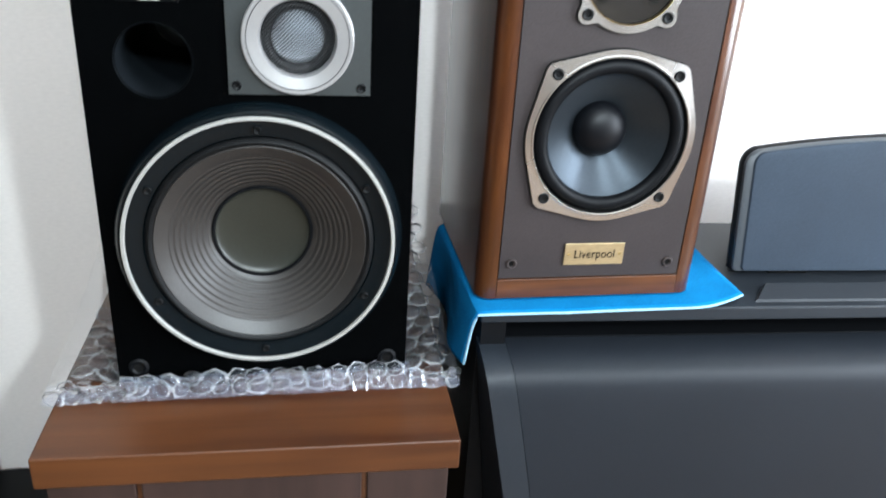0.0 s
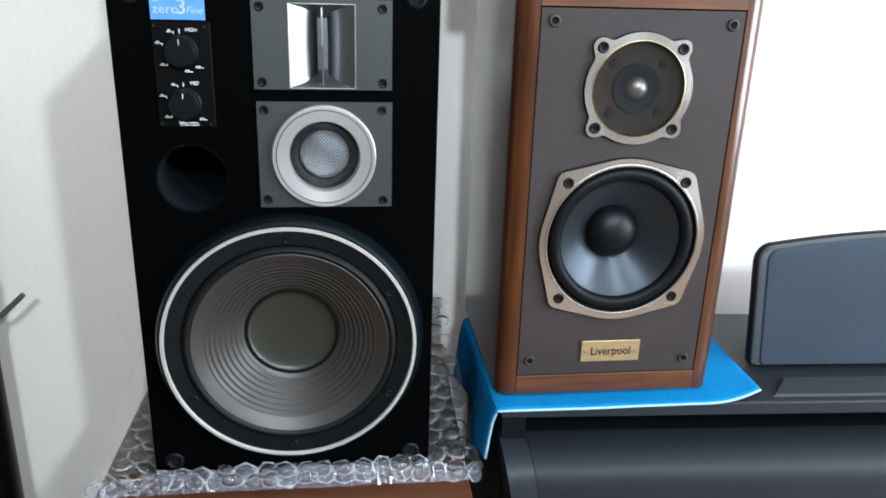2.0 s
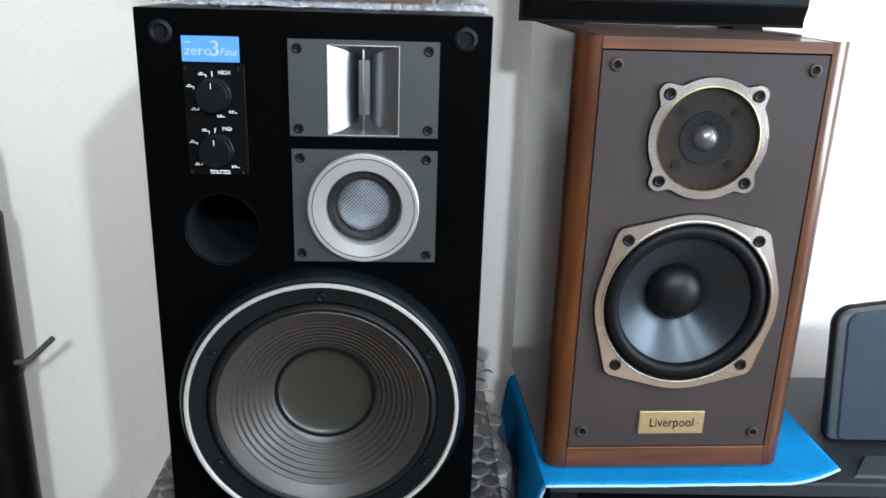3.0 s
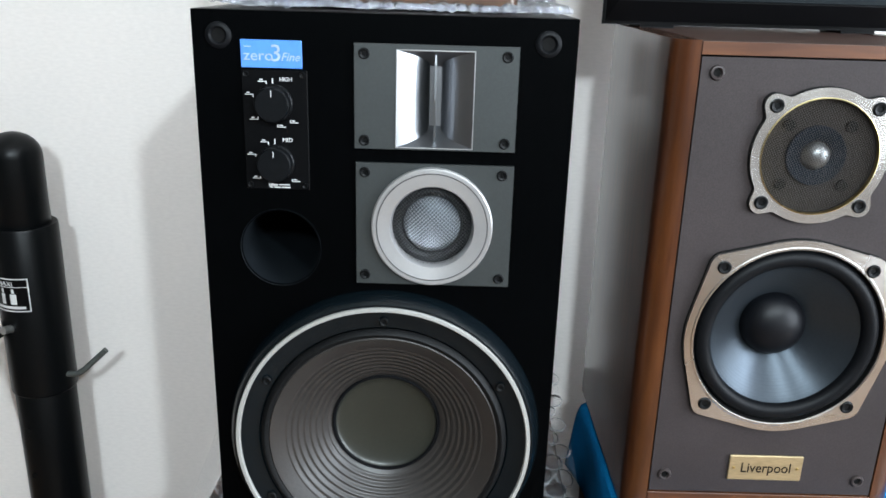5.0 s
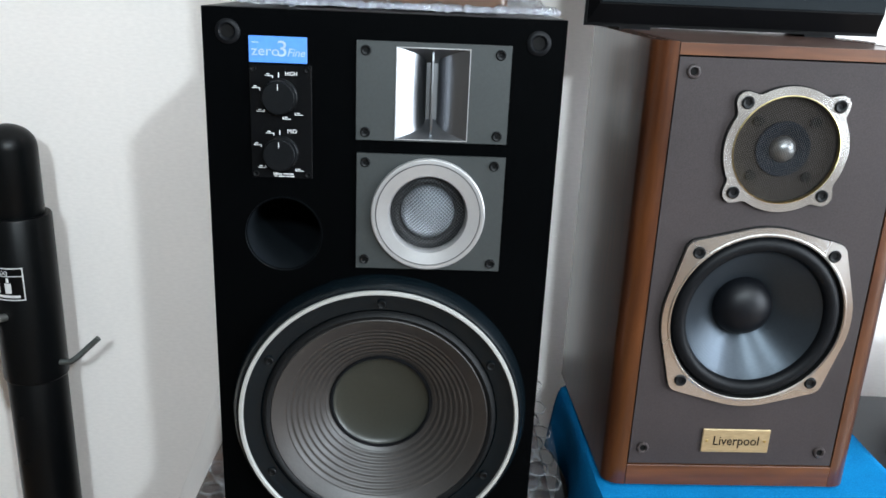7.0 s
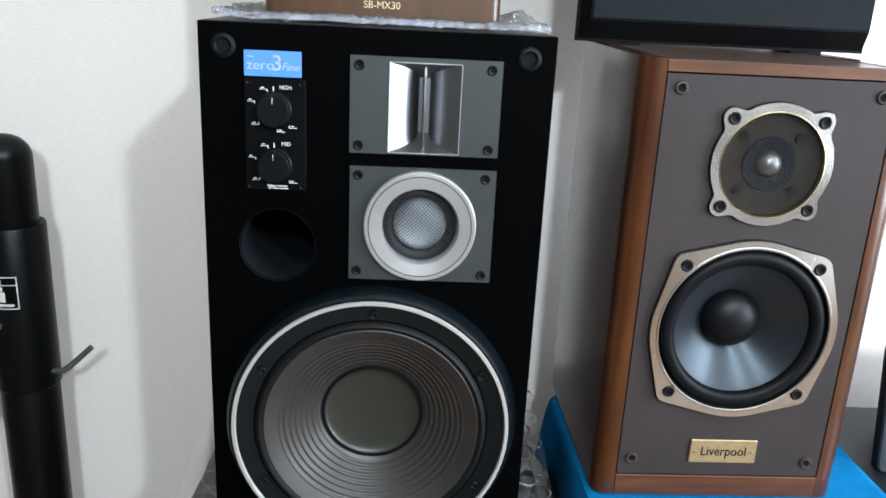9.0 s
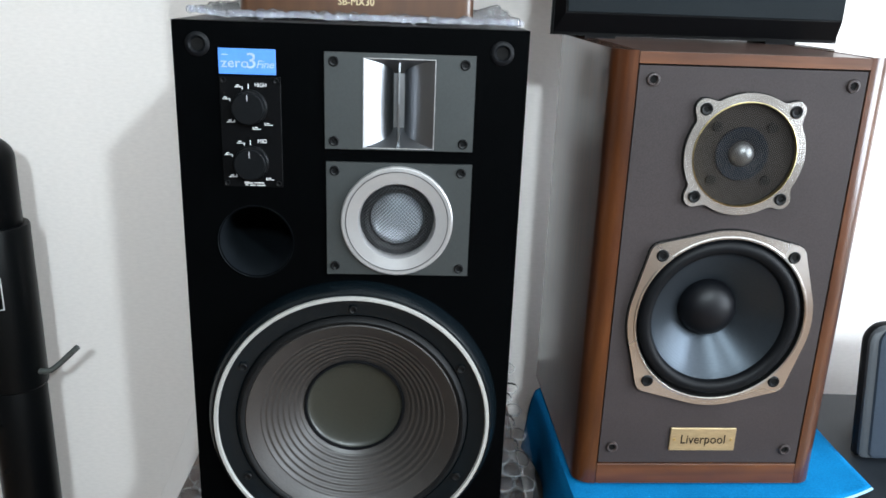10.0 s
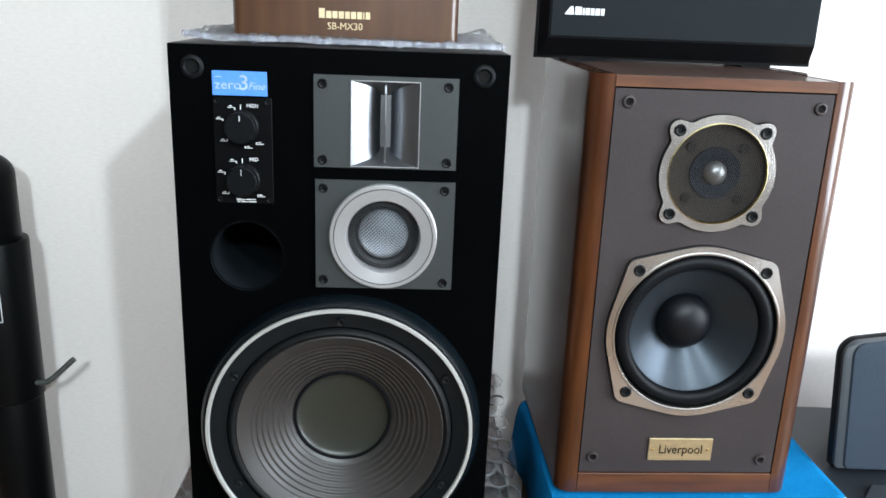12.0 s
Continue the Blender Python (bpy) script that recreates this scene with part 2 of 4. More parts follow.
def plate(loops, y0, y1, bevel=0.0):
    """A plate in the x-z plane from y0 (front) to y1; the first loop is its outline, the others are holes."""
    bm = bmesh.new()
    edges = []
    for loop in loops:
        vs = [bm.verts.new((x, y0, z)) for x, z in loop]
        edges += [bm.edges.new((vs[i], vs[(i + 1) % len(vs)])) for i in range(len(vs))]
    bmesh.ops.triangle_fill(bm, use_beauty=True, use_dissolve=False, edges=edges)
    r = bmesh.ops.extrude_face_region(bm, geom=bm.faces[:])
    for v in r["geom"]:
        if isinstance(v, bmesh.types.BMVert):
            v.co.y = y1
    return bm


def hull(points):
    pts = sorted(set(points))

    def half(seq):
        out = []
        for p in seq:
            while len(out) > 1 and (out[-1][0] - out[-2][0]) * (p[1] - out[-2][1]) - (out[-1][1] - out[-2][1]) * (p[0] - out[-2][0]) <= 0:
                out.pop()
            out.append(p)
        return out[:-1]
    return half(pts) + half(pts[::-1])


def tube(points, radius, seg=10, bm=None):
    """A round rod along a line of points."""
    bm = bm or bmesh.new()
    rings = []
    pts = [Vector(p) for p in points]
    for i, p in enumerate(pts):
        d = (pts[min(i + 1, len(pts) - 1)] - pts[max(i - 1, 0)]).normalized()
        a = d.orthogonal().normalized() if abs(d.z) > 0.9 else d.cross(Vector((0, 0, 1))).normalized()
        b = d.cross(a)
        rings.append([bm.verts.new(p + radius * (math.cos(2 * math.pi * k / seg) * a + math.sin(2 * math.pi * k / seg) * b)) for k in range(seg)])
    for a, b in zip(rings, rings[1:]):
        for k in range(seg):
            bm.faces.new((a[k], a[(k + 1) % seg], b[(k + 1) % seg], b[k]))
    bm.faces.new(rings[0])
    bm.faces.new(rings[-1][::-1])
    return bm


def lattice(radius, pitch, wire, height, angle=45.0, x=0.0, z=0.0):
    """A woven wire disc; height(r) gives each place's y."""
    bm = bmesh.new()
    for turn in (angle, angle + 90):
        c, s = math.cos(radians(turn)), math.sin(radians(turn))
        count = int(radius / pitch)
        for i in range(-count, count + 1):
            off = i * pitch
            half = math.sqrt(max(radius * radius - off * off, 0))
            steps = max(4, int(half / 0.003))
            rows = []
            for k in range(steps + 1):
                t = -half + 2 * half * k / steps
                row = []
                for side, lift in ((-wire, 0), (0, -wire), (wire, 0)):
                    px, pz = t * c - (off + side) * s, t * s + (off + side) * c
                    row.append(bm.verts.new((x + px, height(math.hypot(px, pz)) + lift, z + pz)))
                rows.append(row)
            for a, b in zip(rows, rows[1:]):
                bm.faces.new((a[0], a[1], b[1], b[0]))
                bm.faces.new((a[1], a[2], b[2], b[1]))
    return bm


def lettering(name, body, size, x, y, z, mat, parent, label="", width=None, shear=0.0, spacing=1.0, rx=90):
    """Raised lettering in Blender's own font, facing -y, turned into a mesh."""
    cu = bpy.data.curves.new(name, "FONT")
    cu.body, cu.size, cu.extrude, cu.align_x, cu.align_y, cu.shear, cu.space_character = body, size, 0.0002, "CENTER", "CENTER", shear, spacing
    cu.resolution_u = 3
    tmp = bpy.data.objects.new(name, cu)
    scene.collection.objects.link(tmp)
    bpy.context.view_layer.update()
    me = bpy.data.meshes.new_from_object(tmp.evaluated_get(bpy.context.evaluated_depsgraph_get()))
    bpy.data.objects.remove(tmp)
    if width:
        xs = [v.co.x for v in me.vertices]
        k = width / (max(xs) - min(xs))
        for v in me.vertices:
            v.co.x *= k
    me.materials.clear()
    me.materials.append(mat)
    ob = new(name, me)
    ob.matrix_basis = pose(x, y, z, rx)
    ob.parent = parent
    return tagged(ob, label) if label else ob


def screw(parent, x, y, z, r=0.0048, name="screw"):
    bm = lathe([(0, y - 0.0003), (r * 0.42, y - 0.0003), (r * 0.46, y - 0.0012), (r * 0.8, y - 0.0018), (r, y - 0.0008), (r, y + 0.001)], x, z, 16)
    return part(name, bm, M_SCREW, parent, smooth=True)


def socket(parent, x, z, r, y=0.0, mat=None):
    """A moulded ring, for the pegs of the missing grille, with its hole's shade as a black disc."""
    bm = lathe([(r * 0.50, y - 0.0004), (r * 0.54, y - 0.0014), (r * 0.68, y - 0.0026), (r * 0.86, y - 0.0024), (r, y - 0.0010), (r, y + 0.001)], x, z, 28)
    ring = part("grille_socket", bm, mat or M_RUBBER, parent, smooth=True)
    # shallow black disc painted as the dark inside of the socket
    part("hole_shade", lathe([(r * 0.53, y - 0.0006), (0, y - 0.0003)], x, z, 20), M_GROOVE, ring)
    return ring


# ---- the room ----
def structure(name, bm, mat, label):
    ob = part(name, bm, mat)
    return tagged(ob, label, name.split("_")[0], kind="structure")


WALL_Y = 1.26
structure("floor", box(-2.6, 2.5, -1.7, 1.4, -0.1, 0.0), M_FLOOR, "dark brown wooden floor boards")
structure("ceiling", box(-2.6, 2.5, -1.7, 1.4, 2.42, 2.5), M_CEIL, "plain white painted ceiling")
structure("wall_north", box(-2.5, 2.4, WALL_Y, WALL_Y + 0.12, 0, 2.42), M_WALL, "off-white wallpapered wall behind the loudspeakers")
# out of view; dark only to hold down bounce and reflections
structure("wall_west", box(-2.6, -2.5, -1.6, 1.35, 0, 2.42), M_DIM, "unseen side wall, made dark brown to dim reflections")


def wall_with_openings(name, loops, mat, label, turn):
    bm = plate(loops, 0, 0.12)
    if turn:
        bmesh.ops.rotate(bm, verts=bm.verts, cent=(0, 0, 0), matrix=Matrix.Rotation(radians(turn), 3, "Z"))
    return structure(name, bm, mat, label)


# both openings are made up, cut to fit the two added lamps
south = wall_with_openings("wall_south", [rect(-2.5, 2.4, 0, 2.42), rect(-0.09, 0.17, 1.81, 2.03), rect(0.79, 1.09, 2.02, 2.32)], M_DIM, "unseen wall with two lamp openings, made dark brown to dim reflections", 0)
south.location = (0, -1.6, 0)
east = wall_with_openings("wall_east", [rect(-1.6, 1.35, 0, 2.42), rect(-1.30, 0.30, 0.40, 2.10)], M_WALL, "off-white wall with a large window", 90)
east.location = (2.4, 0, 0)
# made-up projection; its wide bevel gives the wall a soft upright shade
structure("pilaster", box(0.985, 1.35, WALL_Y - 0.035, WALL_Y - 0.001, 0, 2.42, 0.03, 8), M_WALL, "off-white strip standing in for a soft upright shade beside the television")


# ---- large black loudspeaker ----
def big_loudspeaker():
    t = thing("loudspeaker", -0.087, 0.84, 0.457, 0, "large black three-way loudspeaker with exposed woofer, on bubble wrap", "loudspeaker", "loudspeakers")
    W, H, D = 0.1635, 0.577, 0.285
    wx, wz, mx, mz = 0.0014, 0.1770, 0.0435, 0.393
    baffle = part("baffle", plate([rect(-W, W, 0, H), circle(-0.0945, 0.368, 0.0355), circle(wx, wz, 0.139, 72), circle(mx, mz, 0.045), rect(0.010, 0.077, 0.465, 0.548)], 0, 0.02), M_BLACK, t)
    bm = box(-W, W, 0.02, D, 0, H)
    bmesh.ops.delete(bm, geom=[f for f in bm.faces if f.normal.y < -0.9], context="FACES_ONLY")
    part("case", bm, M_BLACKTOP, t, "black wooden case")
    part("port_tube", lathe([(0.0375, 0.003), (0.0368, -0.0008), (0.0352, 0.002), (0.0345, 0.24), (0, 0.24)], -0.0945, 0.368, 56), M_PORT, t, smooth=True)
    for sx, sz in ((-0.141, 0.020), (0.141, 0.020), (-0.141, 0.556), (0.1385, 0.556)):
        socket(t, sx, sz, 0.0112)
    # ribbon tweeter with its horn
    tw = part("tweeter_plate", plate([rect(-0.026, 0.1145, 0.463, 0.553), rect(0.0105, 0.0765, 0.465, 0.548)], -0.003, 0), M_PLATE, t, "grey metal tweeter plate")
    bm = bmesh.new()
    rows = []
    for i in range(13):
        s = i / 12
        w = 0.0052 + 0.0278 * (1 - s) ** 2.1
        h = 0.0262 + 0.0153 * (1 - s)
        y = -0.003 + 0.027 * s
        rows.append([bm.verts.new((0.0435 + a * w, y, 0.5065 + b * h)) for a, b in ((-1, -1), (1, -1), (1, 1), (-1, 1))])
    for a, b in zip(rows, rows[1:]):
        for k in range(4):
            bm.faces.new((a[k], a[(k + 1) % 4], b[(k + 1) % 4], b[k])).smooth = True
    bm.faces.new(rows[-1])
    for e in bm.edges:
        if len(e.link_faces) == 2 and e.calc_face_angle() > 0.6:
            e.smooth = False
    part("horn", bm, M_HORN, tw, "polished aluminium horn")
    bm = bmesh.new()
    prof = [(-0.0385, 0.004), (-0.030, 0.0005), (0.0, -0.001), (0.030, 0.0005), (0.0385, 0.004)]
    fr = [[bm.verts.new((0.0435 + sx * 0.0008, y, 0.5065 + z)) for z, y in prof] + [bm.verts.new((0.0435 + sx * 0.0008, 0.0236, 0.5065 + z)) for z in (0.0258, -0.0258)] for sx in (-1, 1)]
    bm.faces.new(fr[0])
    bm.faces.new(fr[1][::-1])
    for k in range(7):
        bm.faces.new((fr[0][k], fr[0][(k + 1) % 7], fr[1][(k + 1) % 7], fr[1][k]))
    part("horn_fin", bm, M_HORN, tw)
    part("horn_trim", plate([rect(0.0097, 0.0773, 0.4644, 0.5487), rect(0.0105, 0.0765, 0.4652, 0.5479)], -0.0038, -0.0031), M_SILVER, tw)
    for sx, sz in ((-0.0175, 0.5445), (0.1045, 0.5445), (-0.0175, 0.4705), (0.105, 0.4705)):
        screw(tw, sx, -0.003, sz)
    # dome midrange
    md = part("midrange_plate", plate([rect(-0.025, 0.115, 0.337, 0.4505), circle(mx, mz, 0.0445, 56)], -0.003, 0), M_PLATE, t, "dark grey metal midrange plate")
    part("midrange_ring", lathe([(0.0548, -0.003), (0.0545, -0.0075), (0.0535, -0.0083), (0.0505, -0.0083), (0.0502, -0.0075), (0.0496, -0.0075), (0.0493, -0.0083), (0.0382, -0.0068), (0.0368, -0.004), (0.0362, 0.004)], mx, mz, 72), M_SILVER, md, "satin silver ring", True)
    part("midrange_line", lathe([(0.0502, -0.0078), (0.0500, -0.0085), (0.0495, -0.0085), (0.0493, -0.0078)], mx, mz, 72), M_SILVER_DARK, md)
    part("midrange_surround", lathe([(0.0366, 0.006), (0.034, 0.0035), (0.031, 0.0025), (0.028, 0.004), (0.0268, 0.007), (0.0266, 0.012), (0, 0.012)], mx, mz, 56), M_RUBBER, md, smooth=True)
    part("midrange_dome", lathe([(0.0262, 0.008)] + [(0.0262 * math.cos(a), 0.008 - 0.011 * math.sin(a)) for a in (0.3, 0.6, 0.9, 1.2, 1.45)] + [(0, -0.003)], mx, mz, 48), M_DOME, md, smooth=True)

    def grille_y(r):
        return 0.0015 - 0.0075 * math.sqrt(max(0, 1 - (r / 0.0375) ** 2))
    part("midrange_mesh", lattice(0.0366, 0.0025, 0.00018, grille_y, 45, mx, mz), M_WIRE_DARK, md, "fine dark wire mesh")

    def dome_y(r):
        return 0.0076 - 0.011 * math.sqrt(max(0, 1 - (r / 0.0264) ** 2))
    part("dome_mesh", lattice(0.0258, 0.0026, 0.00030, dome_y, 45, mx, mz), M_WIRE, md, "bright woven dome texture")
    for sx, sz in ((-0.017, 0.442), (0.1045, 0.442), (-0.017, 0.346), (0.106, 0.3445)):
        screw(md, sx, -0.003, sz)
    # woofer
    wf = part("woofer_frame", lathe([(0.1525, 0.001), (0.1518, -0.004), (0.1470, -0.016), (0.1445, -0.0185), (0.1365, -0.0185), (0.132, -0.0165), (0.121, -0.0145), (0.1185, -0.011), (0.117, 0.002), (0.116, 0.02)], wx, wz, 96), M_FLANGE, t, "black cast woofer frame", True)
    part("woofer_ring", lathe([(0.1424, -0.0183), (0.1422, -0.0206), (0.1417, -0.0212), (0.1388, -0.0213), (0.1381, -0.0205), (0.1378, -0.0183)], wx, wz, 96), M_WHITE_RING, wf, "silvery white trim ring", True)
    part("woofer_surround", lathe([(0.1195, -0.0140), (0.1178, -0.0175), (0.1150, -0.0192), (0.1125, -0.0185), (0.1108, -0.0165), (0.1085, -0.0150)], wx, wz, 96), M_GASKET, wf, smooth=True)
    prof = []
    for i in range(150):
        s = i / 149
        r = 0.1100 - 0.0575 * s
        y = -0.0128 + 0.0390 * s ** 1.06 - 0.005
        if 0.0585 < r < 0.0965:
            y += 0.00055 * math.sin((r - 0.0585) / 0.00543 * 2 * math.pi)
        prof.append((r, y))
    part("woofer_cone", lathe([(0.1112, -0.0168)] + prof, wx, wz, 96), M_PAPER, wf, "grey-brown ribbed paper cone", True)
    part("woofer_cap_seam", lathe([(0.0545, 0.0193), (0.0535, 0.0177), (0.0518, 0.0177), (0.0508, 0.0197)], wx, wz, 80), M_RUBBER, wf, smooth=True)
    part("woofer_cap", lathe([(0.0515, 0.0200)] + [(0.0515 * math.cos(a), 0.0200 + 0.008 * math.sin(a)) for a in [0.16 * k for k in range(1, 10)]] + [(0, 0.0280)], wx, wz, 64), M_CAP, wf, "olive-grey dust cap", True)
    for k in range(6):
        a = radians(90 + 60 * k)
        screw(wf, wx + 0.1275 * math.cos(a), -0.0172, wz + 0.1275 * math.sin(a), 0.0042)
    # level controls and the badge
    bd = part("badge", box(-0.1225, -0.0705, -0.0022, 0, 0.530, 0.5532, 0.0004, 1), M_BLUE, t, "blue enamel badge with silver lettering")
    lettering("lettering", "zero", 0.0125, -0.1075, -0.0024, 0.5400, M_BADGE_INK, bd, width=0.025)
    lettering("lettering", "3", 0.0200, -0.0925, -0.0024, 0.5418, M_BADGE_INK, bd, width=0.0078)
    lettering("lettering", "Fine", 0.0100, -0.0805, -0.0024, 0.5392, M_BADGE_INK, bd, width=0.0160, shear=0.3)
    part("small_print", box(-0.1195, -0.1135, -0.0026, -0.002, 0.5472, 0.5480), M_BADGE_INK, bd)
    pn = part("control_panel", box(-0.123, -0.0665, -0.0012, 0, 0.4235, 0.5285, 0.0005, 1), M_PANEL, t, "gloss black level control panel")
    for kz, word in ((0.5000, "HIGH"), (0.4475, "MID")):
        kx = -0.0955
        kb = part("knob", lathe([(0.0162, -0.0012), (0.0160, -0.0035), (0.0152, -0.0042), (0.0150, -0.013), (0.0140, -0.0142), (0, -0.0142)], kx, kz, 40), M_KNOB, pn, "ribbed black rotary knob", True)
        part("pointer", box(kx - 0.00025, kx + 0.00025, -0.0148, -0.0140, kz + 0.007, kz + 0.0125), M_INK, kb)
        lettering("lettering", word, 0.0052, kx + 0.0105, -0.0014, kz + 0.0205, M_INK, pn, width=0.0105 if word == "HIGH" else 0.0085)
        part("scale_mark", box(kx - 0.0012, kx - 0.0004, -0.0016, -0.001, kz + 0.0168, kz + 0.0215), M_INK, pn)
        for dx, dz, tip in ((-0.0098, 0.0185, -1), (-0.0215, 0.0072, -1), (-0.0180, -0.0142, 1), (0.0060, -0.0205, 2), (0.0172, -0.0165, 2)):
            if word == "MID" and dz < -0.018:
                dx = -0.0035
            bm = box(kx + dx - 0.0036, kx + dx + 0.0036, -0.0016, -0.001, kz + dz - 0.0003, kz + dz + 0.0003)
            if tip == 2:
                box(kx + dx - 0.0040, kx + dx - 0.0032, -0.0016, -0.001, kz + dz - 0.0004, kz + dz + 0.0022, bm=bm)
            else:
                box(kx + dx + 0.0030, kx + dx + 0.0038, -0.0016, -0.001, kz + dz + (0 if tip > 0 else -0.0022), kz + dz + (0.0022 if tip > 0 else 0.0004), bm=bm)
            part("scale_mark", bm, M_INK, pn)
            part("scale_figure", box(kx + dx - 0.0022, kx + dx + 0.0006, -0.0016, -0.001, kz + dz + 0.0011, kz + dz + 0.0020), M_INK, pn)
    for dz, words in ((0.4278, (0.0070, 0.0095)), (0.4255, (0.0026, 0.0058, 0.0078))):
        px = -0.1020
        for w in words:
            part("small_print", box(px, px + w, -0.0016, -0.001, dz - 0.0005, dz + 0.0004), M_INK, pn)
            px += w + 0.0011
    for sx, sz in ((-0.119, 0.5245), (-0.0705, 0.5245), (-0.119, 0.4275), (-0.0705, 0.4275)):
        screw(pn, sx, -0.0012, sz, 0.0026)
    return t


big_loudspeaker()


# ---- walnut bookshelf loudspeaker ----
def bookshelf_loudspeaker():
    t = thing("loudspeaker", 0.2920, 0.837, 0.5535, 0.2, "walnut bookshelf loudspeaker with grey-brown front, on a turquoise towel", "loudspeaker", "loudspeakers")
    H, D, R = 0.467, 0.260, 0.019
    XL, XR, IL, IR = -0.135, 0.137, -0.112, 0.113

    def post(name, outer, inner):
        sgn = -1 if outer < inner else 1
        pts = [(inner, 0.0), (outer - sgn * R, 0.0)]
        pts += [(outer - sgn * R + sgn * R * math.sin(a), R - R * math.cos(a)) for a in [radians(10 * k) for k in range(1, 10)]]
        pts += [(outer, D), (inner, D)]
        bm = bmesh.new()
        lo = [bm.verts.new((x, y, 0)) for x, y in pts]
        hi = [bm.verts.new((x, y, H)) for x, y in pts]
        bm.faces.new(lo)
        bm.faces.new(hi)
        for k in range(len(pts)):
            bm.faces.new((lo[k], lo[(k + 1) % len(pts)], hi[(k + 1) % len(pts)], hi[k]))
        return part(name, bm, M_WALNUT, t, "glossy lacquered walnut side with a rounded corner", True)
    post("side_panel", XL, IL)
    post("side_panel", XR, IR)
    part("top_panel", box(IL + 0.0003, IR - 0.0003, 0.0002, D, H - 0.012, H - 0.0006, 0.0006, 1), M_WALNUT_TOP, t, "dusty walnut top")
    part("top_rail", box(IL + 0.0005, IR - 0.0005, -0.0006, 0.0004, H - 0.0116, H - 0.001), M_WALNUT_H, t)
    part("bottom_rail", box(IL + 0.0003, IR - 0.0003, -0.0005, D, 0.0, 0.0245, 0.0006, 1), M_WALNUT_H, t, "walnut bottom rail")
    part("back_panel", box(IL, IR, D - 0.012, D - 0.001, 0.0246, H - 0.0121), M_GROOVE, t)
    cx, tz, wz = 0.0008, 0.371, 0.1975
    fx0, fx1, fz0, fz1 = IL + 0.0015, IR - 0.0015, 0.0262, H - 0.0135
    part("baffle", plate([rect(fx0, fx1, fz0, fz1), circle(cx, tz, 0.0515, 56), circle(cx, wz, 0.0895, 72)], 0.0005, 0.018), M_VINYL, t, "grey-brown vinyl front")
    part("baffle_gap", plate([rect(IL, IR, 0.0246, H - 0.0121), circle(cx, tz, 0.0505, 56), circle(cx, wz, 0.0885, 72)], 0.0185, 0.022), M_GROOVE, t)
    for sx, sz in ((-0.0965, 0.4405), (0.0985, 0.4395), (-0.0970, 0.0455), (0.0965, 0.0430)):
        socket(t, sx, sz, 0.0066, 0.0005, M_SOCKET)
    # tweeter
    lobes = [(-0.0440, 0.0437), (0.0442, 0.0430), (-0.0450, -0.0420), (0.0422, -0.0430)]

    def outline(r0, rl, grow=0.0):
        pts = []
        for k in range(180):
            a = radians(2 * k)
            u = (math.cos(a), math.sin(a))
            best = r0 + grow
            for lx, lz in lobes:
                d = lx * u[0] + lz * u[1]
                q = (rl + grow) ** 2 - (lx * lx + lz * lz - d * d)
                if d > 0 and q > 0:
                    best = max(best, d + math.sqrt(q))
            pts.append(best)
        for _ in range(3):
            pts = [(pts[i - 1] + 2 * pts[i] + pts[(i + 1) % 180]) / 4 for i in range(180)]
        return [(cx + p * math.cos(radians(2 * k)), tz + p * math.sin(radians(2 * k))) for k, p in enumerate(pts)]
    part("tweeter_gasket", plate([outline(0.0600, 0.0108, 0.0009), circle(cx, tz, 0.053, 56)], -0.0006, 0.0006), M_GROOVE, t)
    tw = part("tweeter_frame", plate([outline(0.0600, 0.0108), circle(cx, tz, 0.0518, 72)], -0.0043, -0.0008), M_CHAMPAGNE, t, "champagne metal tweeter ring")
    part("tweeter_trim", lathe([(0.0520, -0.0042), (0.0517, -0.0052), (0.0511, -0.0053), (0.0507, -0.0043), (0.0506, -0.001)], cx, tz, 72), M_GOLD, tw, "thin gold trim", True)
    part("tweeter_backing", lathe([(0.0512, 0.004), (0.0280, 0.005), (0, 0.0052)], cx, tz, 56), M_TWEET_BACK, tw)
    part("tweeter_surround", lathe([(0.0268, 0.0045), (0.0262, 0.0022), (0.0150, 0.0035), (0.0135, 0.0045)], cx, tz, 48), M_TWEET_BLUE, tw, smooth=True)
    part("tweeter_dome", lathe([(0.0122 * math.cos(a), 0.0045 - 0.0095 * math.sin(a)) for a in [0.157 * k for k in range(0, 10)]] + [(0, -0.005)], cx, tz, 40), M_TWEETER, tw, "small silver dome", True)
    for sx in (-0.0278, 0.0272):
        for sz in (-0.0262, 0.0262):
            part("damping_pad", lathe([(0.0052, 0.004), (0.0050, 0.0018), (0, 0.0015)], cx + sx, tz + sz, 20), M_GROOVE, tw)

    def tweeter_mesh_y(r):
        return -0.0018 - 0.0052 * max(0, 1 - (r / 0.018) ** 2) - 0.001 * max(0, 1 - (r / 0.05) ** 2)
    part("tweeter_mesh", lattice(0.0503, 0.0020, 0.00015, tweeter_mesh_y, 30, cx, tz), M_MESHDARK, tw, "bronze-grey woven mesh")
    for lx, lz in lobes:
        screw(tw, cx + lx, -0.0045, tz + lz, 0.0062)
    # woofer
    wl = [(-0.0692, 0.0700), (0.0668, 0.0700), (-0.0695, -0.0690), (0.0675, -0.0690)]

    def woofer_outline(grow):
        pts = circle(cx, wz, 0.0972 + grow, 120)
        for lx, lz in wl:
            pts += circle(cx + lx, wz + lz, 0.0129 + grow, 40)
        return hull(pts)
    part("woofer_gasket", plate([woofer_outline(0.0009), circle(cx, wz, 0.090, 72)], -0.0006, 0.0006), M_GROOVE, t)
